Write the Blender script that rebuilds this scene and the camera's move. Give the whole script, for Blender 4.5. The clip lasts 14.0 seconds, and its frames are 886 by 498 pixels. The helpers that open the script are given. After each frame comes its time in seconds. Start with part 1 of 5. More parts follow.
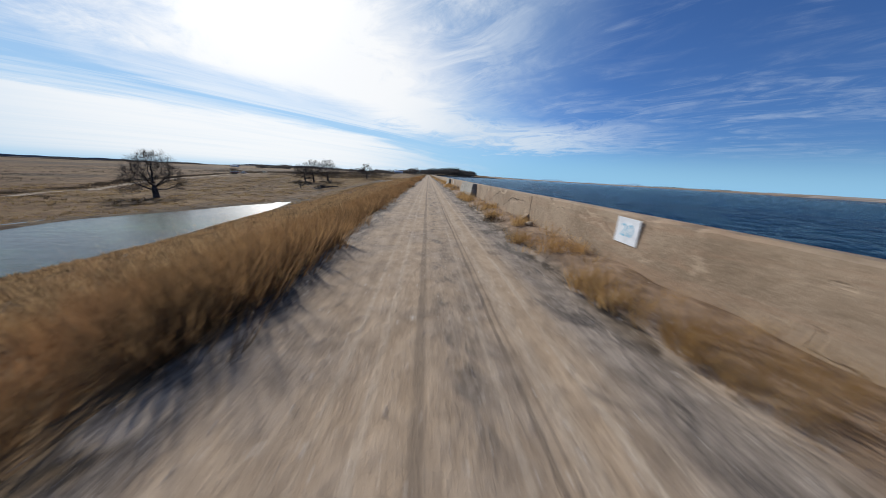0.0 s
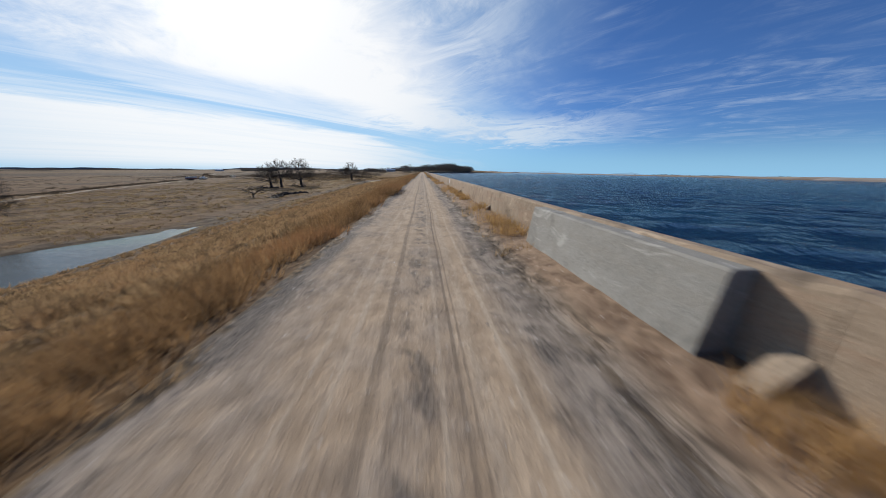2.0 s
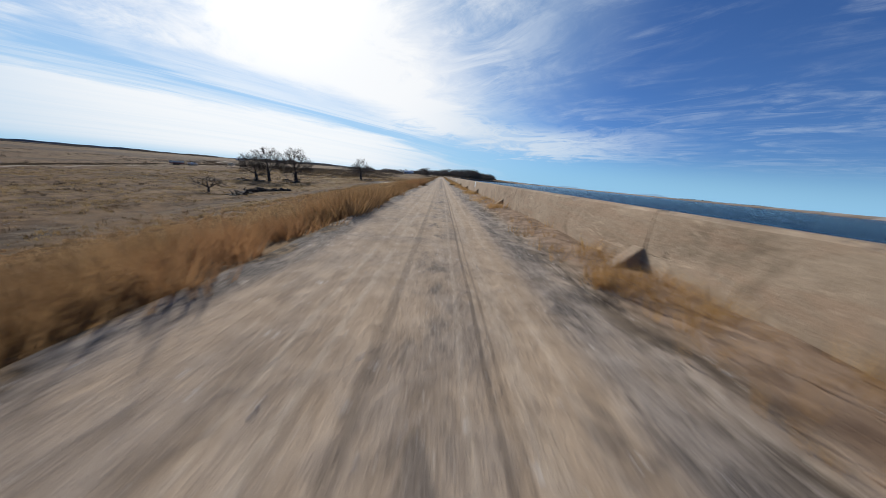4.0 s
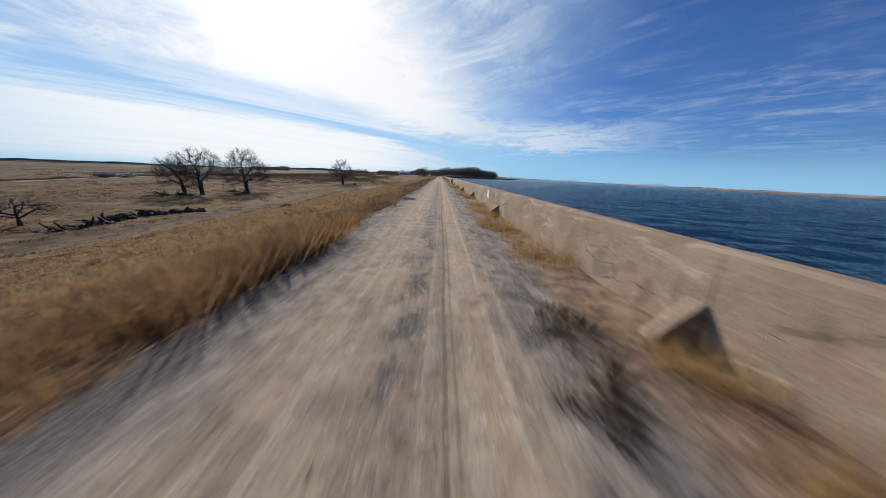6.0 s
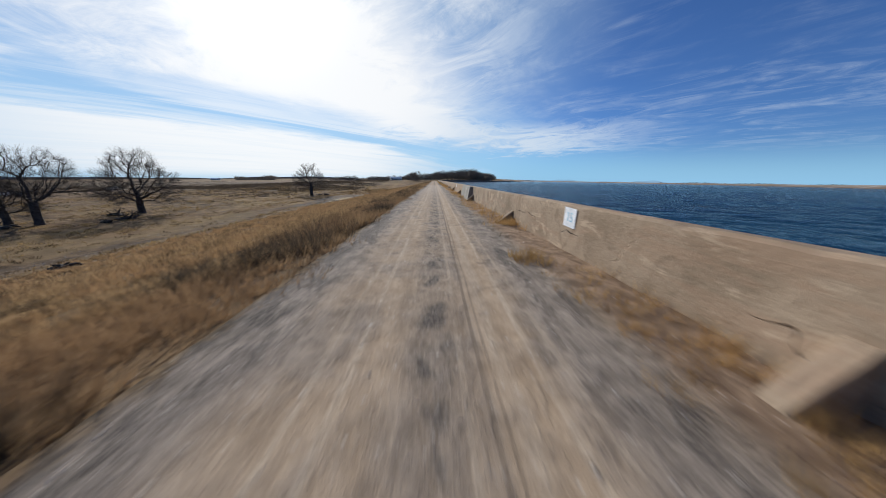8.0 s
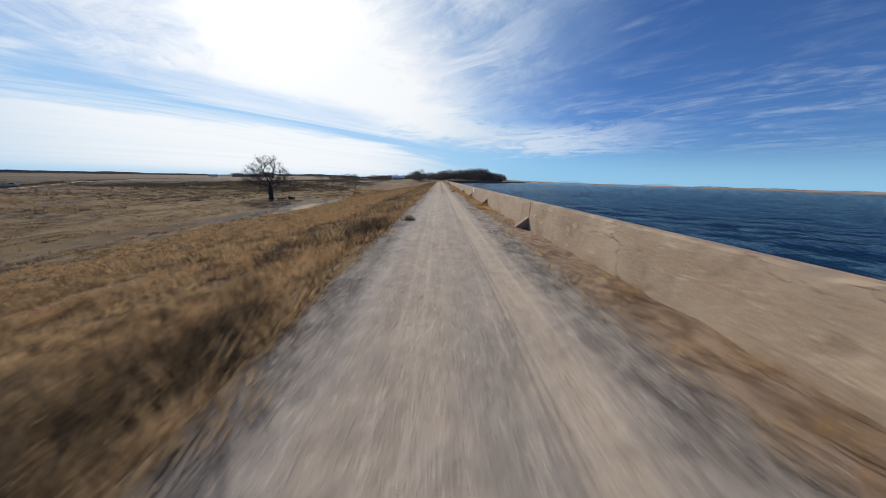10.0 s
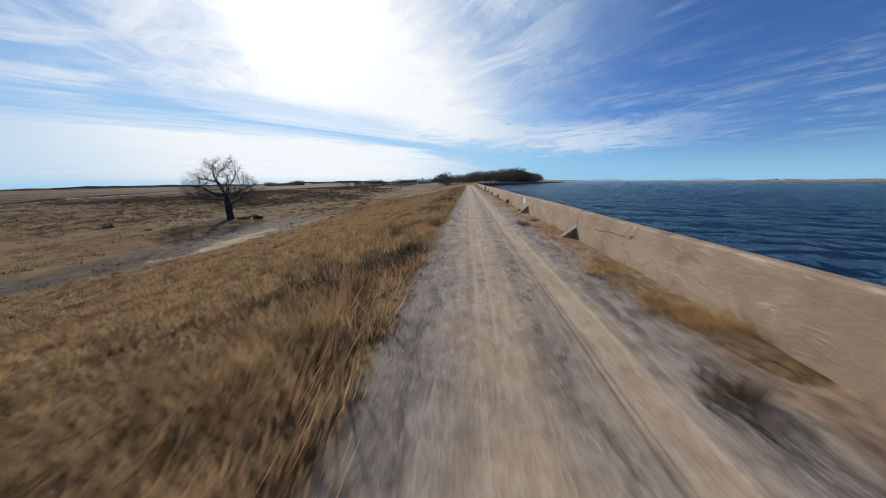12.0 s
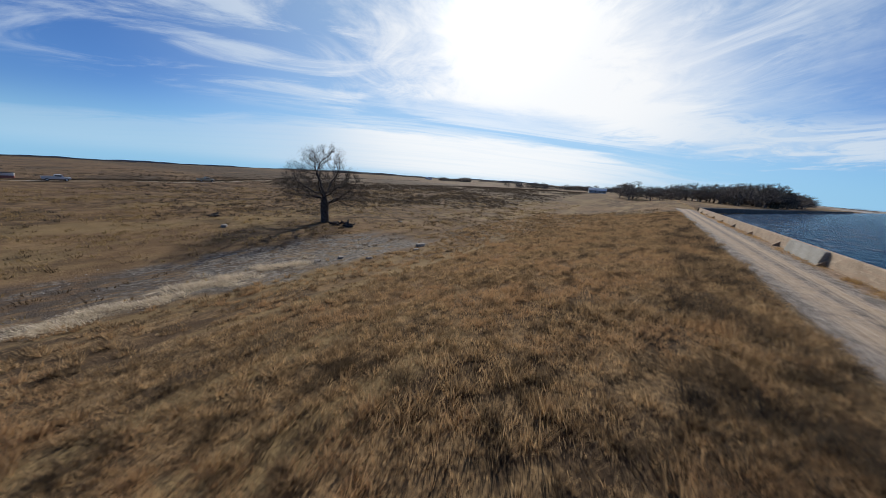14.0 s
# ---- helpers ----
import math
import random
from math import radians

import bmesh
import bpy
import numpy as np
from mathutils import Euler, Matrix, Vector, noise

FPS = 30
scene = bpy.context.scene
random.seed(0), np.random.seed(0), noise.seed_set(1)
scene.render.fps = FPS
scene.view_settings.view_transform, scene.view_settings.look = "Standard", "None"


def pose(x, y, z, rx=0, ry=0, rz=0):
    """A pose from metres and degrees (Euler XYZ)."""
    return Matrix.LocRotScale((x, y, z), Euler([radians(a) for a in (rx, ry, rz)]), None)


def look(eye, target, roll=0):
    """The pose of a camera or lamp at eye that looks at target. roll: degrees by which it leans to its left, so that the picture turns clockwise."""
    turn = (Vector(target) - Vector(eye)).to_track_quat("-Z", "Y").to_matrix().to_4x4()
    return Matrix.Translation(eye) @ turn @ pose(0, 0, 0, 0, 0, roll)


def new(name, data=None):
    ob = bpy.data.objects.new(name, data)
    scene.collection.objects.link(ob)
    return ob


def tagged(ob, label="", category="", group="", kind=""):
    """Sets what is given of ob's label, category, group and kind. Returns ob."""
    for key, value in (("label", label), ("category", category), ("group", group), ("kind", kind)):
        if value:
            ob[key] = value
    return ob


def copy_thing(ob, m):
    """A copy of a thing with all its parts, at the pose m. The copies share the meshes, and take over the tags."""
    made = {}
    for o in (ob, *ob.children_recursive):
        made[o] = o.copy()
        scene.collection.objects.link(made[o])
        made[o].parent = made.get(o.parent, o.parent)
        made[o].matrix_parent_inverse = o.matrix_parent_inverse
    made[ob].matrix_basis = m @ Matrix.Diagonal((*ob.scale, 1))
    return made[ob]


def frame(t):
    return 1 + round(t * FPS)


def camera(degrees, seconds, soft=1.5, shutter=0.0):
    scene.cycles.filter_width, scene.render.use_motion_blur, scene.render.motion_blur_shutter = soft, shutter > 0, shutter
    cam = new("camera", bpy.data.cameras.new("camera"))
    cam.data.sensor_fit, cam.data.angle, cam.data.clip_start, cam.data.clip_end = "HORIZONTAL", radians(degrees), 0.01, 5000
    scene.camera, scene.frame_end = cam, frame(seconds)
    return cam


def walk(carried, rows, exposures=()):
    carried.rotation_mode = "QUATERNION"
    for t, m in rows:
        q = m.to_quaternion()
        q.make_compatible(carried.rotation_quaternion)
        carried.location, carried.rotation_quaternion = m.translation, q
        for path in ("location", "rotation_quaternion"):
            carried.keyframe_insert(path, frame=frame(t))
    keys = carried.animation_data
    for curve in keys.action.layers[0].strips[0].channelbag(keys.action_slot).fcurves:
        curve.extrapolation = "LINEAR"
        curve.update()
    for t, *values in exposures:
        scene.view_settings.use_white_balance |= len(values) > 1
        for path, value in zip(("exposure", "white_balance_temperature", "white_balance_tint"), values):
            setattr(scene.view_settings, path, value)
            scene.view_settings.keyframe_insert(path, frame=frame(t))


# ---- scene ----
cam = camera(115.00, 14.0, soft=0.75, shutter=0.16)
PATH = [
    (0, pose(0.037, 0.000, 1.342, 75.280, -3.376, -2.966)),
    (0.25, pose(0.025, 4.198, 1.345, 74.765, -4.124, -2.111)),
    (0.5, pose(0.055, 8.425, 1.394, 74.358, -4.841, -1.358)),
    (0.75, pose(0.154, 12.710, 1.511, 74.142, -5.422, -0.856)),
    (1, pose(0.295, 17.073, 1.630, 74.058, -5.417, -0.846)),
    (1.25, pose(0.433, 21.522, 1.680, 74.039, -4.526, -1.469)),
    (1.5, pose(0.505, 26.026, 1.679, 74.118, -3.235, -2.415)),
    (1.75, pose(0.472, 30.539, 1.655, 74.330, -2.106, -3.316)),
    (2, pose(0.393, 34.990, 1.604, 74.598, -1.225, -4.042)),
    (2.25, pose(0.336, 39.320, 1.520, 74.829, -0.625, -4.503)),
    (2.5, pose(0.293, 43.552, 1.425, 75.022, -0.601, -4.530)),
    (2.75, pose(0.246, 47.716, 1.344, 75.186, -1.363, -4.018)),
    (3, pose(0.209, 51.806, 1.276, 75.315, -2.517, -3.208)),
    (3.25, pose(0.199, 55.817, 1.215, 75.402, -3.562, -2.387)),
    (3.5, pose(0.215, 59.775, 1.163, 75.456, -4.417, -1.618)),
    (4, pose(0.302, 67.671, 1.091, 75.487, -5.557, -0.308)),
    (4.5, pose(0.424, 75.775, 1.075, 75.456, -5.959, 0.582)),
    (5, pose(0.537, 84.366, 1.129, 75.408, -5.630, 0.900)),
    (5.25, pose(0.576, 88.932, 1.187, 75.388, -5.192, 0.798)),
    (5.5, pose(0.596, 93.725, 1.269, 75.377, -4.577, 0.495)),
    (5.75, pose(0.591, 98.726, 1.367, 75.371, -3.735, -0.013)),
    (6, pose(0.556, 103.706, 1.442, 75.338, -2.974, -0.535)),
    (6.25, pose(0.496, 108.456, 1.458, 75.263, -2.497, -0.906)),
    (6.5, pose(0.456, 113.076, 1.437, 75.228, -2.132, -1.150)),
    (6.75, pose(0.469, 117.700, 1.407, 75.313, -1.793, -1.310)),
    (7, pose(0.468, 122.305, 1.381, 75.529, -1.426, -1.519)),
    (7.25, pose(0.393, 126.844, 1.363, 75.837, -1.096, -1.828)),
    (7.5, pose(0.314, 131.315, 1.357, 76.092, -0.902, -2.039)),
    (7.75, pose(0.303, 135.743, 1.362, 76.173, -0.920, -1.962)),
    (8, pose(0.321, 140.214, 1.375, 76.150, -1.091, -1.693)),
    (8.25, pose(0.314, 144.808, 1.394, 76.117, -1.307, -1.384)),
    (8.5, pose(0.277, 149.514, 1.417, 76.093, -1.574, -1.072)),
    (9, pose(0.148, 159.150, 1.469, 76.068, -2.089, -0.551)),
    (9.5, pose(0.000, 168.883, 1.523, 76.067, -2.336, -0.344)),
    (10, pose(-0.099, 178.474, 1.567, 76.085, -1.946, -0.679)),
    (10.25, pose(-0.111, 183.142, 1.584, 76.098, -1.408, -1.119)),
    (10.5, pose(-0.085, 187.685, 1.594, 76.109, -0.585, -1.777)),
    (10.75, pose(-0.027, 192.096, 1.600, 76.121, 0.103, -2.486)),
    (11, pose(0.014, 196.458, 1.613, 76.160, 0.629, -2.850)),
    (11.25, pose(-0.017, 200.851, 1.643, 76.248, 0.956, -2.430)),
    (11.5, pose(-0.142, 205.250, 1.693, 76.360, 0.824, -0.910)),
    (11.75, pose(-0.366, 209.589, 1.768, 76.458, 0.650, 1.678)),
    (12, pose(-0.649, 213.739, 1.885, 76.483, -0.005, 4.951)),
    (12.25, pose(-0.954, 217.614, 2.058, 76.386, -1.193, 8.424)),
    (12.5, pose(-1.305, 221.359, 2.270, 76.165, -2.320, 11.980)),
    (12.75, pose(-1.746, 225.186, 2.501, 75.842, -2.981, 15.630)),
    (13, pose(-2.322, 229.350, 2.766, 75.431, -3.297, 19.363)),
    (13.25, pose(-3.079, 233.956, 3.067, 74.980, -3.690, 23.254)),
    (13.5, pose(-4.029, 238.492, 3.333, 74.747, -4.094, 27.455)),
    (13.75, pose(-5.162, 242.464, 3.499, 74.940, -4.402, 32.061)),
    (14, pose(-6.396, 246.068, 3.603, 75.395, -4.661, 36.903)),
]
walk(cam, PATH)

# ---------- world, sun ----------
SUN_AZ, SUN_EL = radians(-28.0), radians(27.0)
SUN_DIR = Vector((math.sin(SUN_AZ) * math.cos(SUN_EL), math.cos(SUN_AZ) * math.cos(SUN_EL), math.sin(SUN_EL)))


class Nodes:
    """Short hand for building a node tree."""

    def __init__(self, tree):
        self.t = tree

    def add(self, kind, **props):
        n = self.t.nodes.new(kind)
        for k, v in props.items():
            if k == "operation":
                n.operation = v
            elif k == "blend_type":
                n.blend_type = v
            elif k == "data_type":
                n.data_type = v
            elif k == "attribute_name":
                n.attribute_name = v
            elif k == "noise_dimensions":
                n.noise_dimensions = v
            elif k == "feature":
                n.feature = v
        return n

    def link(self, a, b):
        self.t.links.new(a, b)

    def put(self, socket, v):
        if hasattr(v, "links"):
            self.t.links.new(v, socket)
        else:
            socket.default_value = v

    def math(self, op, a, b=0.0, c=0.0, clamp=False):
        n = self.add("ShaderNodeMath", operation=op)
        n.use_clamp = clamp
        self.put(n.inputs[0], a), self.put(n.inputs[1], b), self.put(n.inputs[2], c)
        return n.outputs[0]

    def ramp(self, v, lo, hi, a=0.0, b=1.0):
        n = self.add("ShaderNodeMapRange")
        n.interpolation_type = "SMOOTHSTEP"
        self.put(n.inputs[0], v)
        n.inputs[1].default_value, n.inputs[2].default_value = lo, hi
        n.inputs[3].default_value, n.inputs[4].default_value = a, b
        return n.outputs[0]

    def ramp_linear(self, v, lo, hi):
        n = self.add("ShaderNodeMapRange")
        self.put(n.inputs[0], v)
        n.inputs[1].default_value, n.inputs[2].default_value = lo, hi
        return n.outputs[0]

    def mix(self, f, a, b):
        n = self.add("ShaderNodeMix", data_type="RGBA")
        self.put(n.inputs[0], f)
        self.put(n.inputs[6], a if hasattr(a, "links") else (*a, 1.0))
        self.put(n.inputs[7], b if hasattr(b, "links") else (*b, 1.0))
        return n.outputs[2]

    def noise(self, vec, scale, detail=4.0, rough=0.55, distort=0.0):
        n = self.add("ShaderNodeTexNoise")
        if vec is not None:
            self.link(vec, n.inputs["Vector"])
        n.inputs["Scale"].default_value, n.inputs["Detail"].default_value = scale, detail
        n.inputs["Roughness"].default_value, n.inputs["Distortion"].default_value = rough, distort
        return n.outputs["Fac"]

    def scaled(self, vec, s, rot=(0, 0, 0)):
        n = self.add("ShaderNodeMapping")
        self.link(vec, n.inputs["Vector"])
        n.inputs["Scale"].default_value = s
        n.inputs["Rotation"].default_value = rot
        return n.outputs[0]

    def position(self):
        return self.add("ShaderNodeNewGeometry").outputs["Position"]

    def axes(self, vec):
        n = self.add("ShaderNodeSeparateXYZ")
        self.link(vec, n.inputs[0])
        return n.outputs

    def attribute(self, name):
        return self.add("ShaderNodeAttribute", attribute_name=name).outputs["Fac"]


def make_world():
    w = bpy.data.worlds.new("sky")
    scene.world = w
    w.use_nodes = True
    w.node_tree.nodes.clear()
    n = Nodes(w.node_tree)
    sky = n.add("ShaderNodeTexSky")
    sky.sky_type, sky.sun_disc = "NISHITA", False
    sky.sun_elevation, sky.sun_rotation = SUN_EL, SUN_AZ
    sky.altitude, sky.air_density, sky.dust_density, sky.ozone_density = 1400, 1.0, 0.3, 2.5
    d = n.add("ShaderNodeTexCoord").outputs["Generated"]
    x, y, z = n.axes(d)[0:3]
    # cirrus sheet seen in perspective; its fibres run two ways
    up = n.math("ADD", n.math("MAXIMUM", z, 0.0), 0.10)
    u, v = n.math("DIVIDE", x, up), n.math("DIVIDE", y, up)
    flat = n.add("ShaderNodeCombineXYZ")
    n.link(u, flat.inputs[0]), n.link(v, flat.inputs[1])
    flat = flat.outputs[0]
    tint = n.add("ShaderNodeMix", data_type="RGBA", blend_type="MULTIPLY")
    tint.inputs[0].default_value = 1.0
    n.link(sky.outputs[0], tint.inputs[6])
    tint.inputs[7].default_value = (0.52, 0.80, 1.24, 1)
    west = n.scaled(flat, (1, 1, 1), (0, 0, radians(-41)))
    east = n.scaled(flat, (1, 1, 1), (0, 0, radians(50)))
    broad = n.noise(flat, 0.75, 7.0, 0.6, 0.6)
    fibre_w = n.noise(n.scaled(west, (0.50, 1.3, 1)), 1.3, 10.0, 0.64, 0.9)
    fibre_e = n.noise(n.scaled(east, (0.85, 1.25, 1)), 1.5, 11.0, 0.66, 1.5)
    fine_e = n.noise(n.scaled(east, (0.8, 1.9, 1)), 2.2, 10.0, 0.66, 1.0)
    streaks = n.noise(n.scaled(west, (0.22, 1.9, 1)), 1.2, 8.0, 0.62, 0.7)
    # angle from the sun, azimuth and elevation
    dot = n.add("ShaderNodeVectorMath", operation="DOT_PRODUCT")
    n.link(d, dot.inputs[0])
    dot.inputs[1].default_value = SUN_DIR
    cosine = dot.outputs["Value"]
    wide = n.ramp(cosine, 0.55, 0.97)
    glow = n.math("POWER", n.math("MAXIMUM", cosine, 0.0), 30.0)
    core = n.math("POWER", n.math("MAXIMUM", cosine, 0.0), 160.0)
    az = n.math("MULTIPLY", n.math("ARCTAN2", x, y), 57.2958)
    el = n.math("MULTIPLY", n.math("ARCSINE", z), 57.2958)

    def off(v, k):
        return n.math("MULTIPLY", n.math("SUBTRACT", v, 0.5), k)

    def times(*v):
        out = v[0]
        for q in v[1:]:
            out = n.math("MULTIPLY", out, q)
        return out

    def profile(stops, lo, hi, top):
        """A height over azimuth, through the stops."""
        r = n.add("ShaderNodeValToRGB")
        r.color_ramp.interpolation = "B_SPLINE"
        while len(r.color_ramp.elements) < len(stops):
            r.color_ramp.elements.new(0.5)
        for e, (a, h) in zip(r.color_ramp.elements, stops):
            e.position = (a - lo) / (hi - lo)
            e.color = (h / top, h / top, h / top, 1)
        n.put(r.inputs[0], n.ramp_linear(az, lo, hi))
        return n.math("MULTIPLY", r.outputs[0], top)

    lane = profile(((-95, 4.0), (-66, 9.0), (-42, 9.6), (-29, 9.8), (-17, 8.4), (-7, 6.6), (3, 5.0), (16, 3.6)), -95, 20, 16)
    band = profile(((-18, 11.0), (-6, 10.4), (3, 9.2), (11, 7.6), (20, 7.2), (34, 7.4)), -18, 40, 16)
    az_w = n.math("ADD", az, n.math("ADD", off(fibre_e, 34.0), off(broad, 26.0)))
    el_w = n.math("ADD", el, n.math("ADD", off(fibre_w, 5.0), off(broad, 2.0)))
    over = n.math("SUBTRACT", el_w, lane)
    # the bright sheet before the sun
    east_edge = n.math("ADD", -6.5, n.math("MULTIPLY", n.math("SUBTRACT", 25.0, el), 0.85))
    mass = times(n.ramp(n.math("SUBTRACT", east_edge, az_w), -9.0, 9.0), n.ramp(az_w, -58.0, -34.0), n.ramp(over, 0.3, 4.2))
    mass = times(mass, n.ramp(n.math("ADD", fibre_w, n.math("MULTIPLY", n.ramp(cosine, 0.80, 0.97), 0.45)), 0.28, 0.62, 0.30, 1.0))
    # pale bank under the clear lane
    bank = times(n.ramp(over, -0.8, -3.0), n.ramp(n.math("ADD", az, off(fibre_w, 20.0)), 14.0, -14.0), n.ramp(az, -84.0, -46.0, 0.30, 1.0), n.ramp(streaks, 0.30, 0.60, 0.84, 0.97))
    thread = times(n.ramp(n.math("ABSOLUTE", over), 3.0, 0.4), n.ramp(streaks, 0.42, 0.66), n.ramp(az, 6.0, -8.0), n.ramp(az, -80.0, -52.0), 0.6)
    # feathered tail towards the lake
    away_band = n.math("ABSOLUTE", n.math("SUBTRACT", n.math("ADD", el, n.math("ADD", off(fibre_e, 7.0), off(broad, 3.0))), band))
    tail = times(n.ramp(away_band, 3.4, 0.8), n.ramp(az_w, 42.0, 20.0), n.ramp(az, -18.0, -4.0), n.ramp(n.math("ADD", fibre_e, off(broad, 0.5)), 0.36, 0.54, 0.25, 0.97))
    plume = times(n.ramp(n.math("ADD", n.math("MULTIPLY", fibre_e, 0.6), n.math("MULTIPLY", fine_e, 0.4)), 0.36, 0.66), n.ramp(n.math("ADD", broad, n.ramp(az, 24.0, -8.0, 0.0, 0.28)), 0.38, 0.64), n.ramp(az_w, 36.0, 8.0), n.ramp(az, -20.0, -4.0), n.ramp(el, 9.0, 13.0), 0.75)
    veil = times(n.ramp(fine_e, 0.42, 0.74), n.ramp(az, 10.0, 28.0), n.ramp(el, 3.0, 7.0), n.ramp(broad, 0.35, 0.60), 0.34)
    wisp = times(n.ramp(fibre_w, 0.46, 0.68), n.ramp(az, -40.0, -58.0), n.ramp(el, 7.5, 11.0), n.ramp(az, -110.0, -70.0, 0.35, 0.75))
    cover = mass
    for q in (bank, thread, tail, plume, veil, wisp):
        cover = n.math("SUBTRACT", 1.0, times(n.math("SUBTRACT", 1.0, cover), n.math("SUBTRACT", 1.0, q)))
    cover = times(cover, n.ramp(z, -0.02, 0.02), n.ramp(y, -0.35, 0.10, 0.12, 1.0))
    cloud = n.mix(n.ramp(cosine, 0.74, 0.93), (8.5, 9.8, 11.3), (12.9, 13.0, 13.1))
    away = n.ramp(cosine, 0.88, 0.30)
    low = n.math("MULTIPLY", z, n.math("ADD", 1.0, n.math("MULTIPLY", away, 2.0)))
    clear = n.mix(n.ramp(low, 0.34, 0.0, 0.0, 0.85), tint.outputs[2], (3.8, 7.6, 11.2))
    clear = n.mix(n.math("MULTIPLY", wide, 0.48), clear, (7.0, 9.8, 12.0))
    colour = n.mix(n.math("MULTIPLY", cover, 0.93), clear, cloud)
    halo = n.add("ShaderNodeMix", data_type="RGBA", blend_type="ADD")
    n.put(halo.inputs[0], n.math("ADD", n.math("MULTIPLY", glow, 0.05), n.math("MULTIPLY", core, 0.5)))
    n.link(colour, halo.inputs[6])
    halo.inputs[7].default_value = (26, 26, 25, 1)
    bg = n.add("ShaderNodeBackground")
    n.link(halo.outputs[2], bg.inputs[0])
    bg.inputs[1].default_value = SKY_STRENGTH
    out = n.add("ShaderNodeOutputWorld")
    n.link(bg.outputs[0], out.inputs[0])


SKY_STRENGTH = 0.075
make_world()
sun = new("sun", bpy.data.lights.new("sun", "SUN"))
sun.data.energy, sun.data.angle, sun.data.color = 4.6, radians(0.53), (1.0, 0.96, 0.895)
sun.matrix_world = look(SUN_DIR * 100, (0, 0, 0))
scene.view_settings.exposure = 0.0


# ---------- materials ----------
def material(name):
    m = bpy.data.materials.new(name)
    m.use_nodes = True
    m.node_tree.nodes.clear()
    n = Nodes(m.node_tree)
    bsdf = n.add("ShaderNodeBsdfPrincipled")
    out = n.add("ShaderNodeOutputMaterial")
    n.link(bsdf.outputs[0], out.inputs[0])
    return m, n, bsdf


def bump(n, bsdf, height, strength, distance):
    b = n.add("ShaderNodeBump")
    b.inputs["Strength"].default_value, b.inputs["Distance"].default_value = strength, distance
    n.link(height, b.inputs["Height"])
    n.link(b.outputs[0], bsdf.inputs["Normal"])


def grainy(name, dark, light, scale, rough=0.9, fine=60.0, bump_d=0.01, stain=None, metallic=0.0, spec=0.3):
    """A surface of two tones, broken up at two scales, with fine relief."""
    m, n, bsdf = material(name)
    p = n.position()
    big, small = n.noise(p, scale, 4), n.noise(p, fine, 3)
    c = n.mix(n.ramp(n.math("ADD", n.math("MULTIPLY", big, 0.65), n.math("MULTIPLY", small, 0.35)), 0.33, 0.67), dark, light)
    if stain:
        c = n.mix(n.ramp(n.noise(p, scale * 0.35, 5, 0.6, 0.8), 0.55, 0.7), c, stain)
    n.link(c, bsdf.inputs["Base Color"])
    bsdf.inputs["Roughness"].default_value, bsdf.inputs["Metallic"].default_value = rough, metallic
    bsdf.inputs["Specular IOR Level"].default_value = spec
    bump(n, bsdf, n.math("ADD", big, n.math("MULTIPLY", small, 0.5)), 0.6, bump_d)
    return m


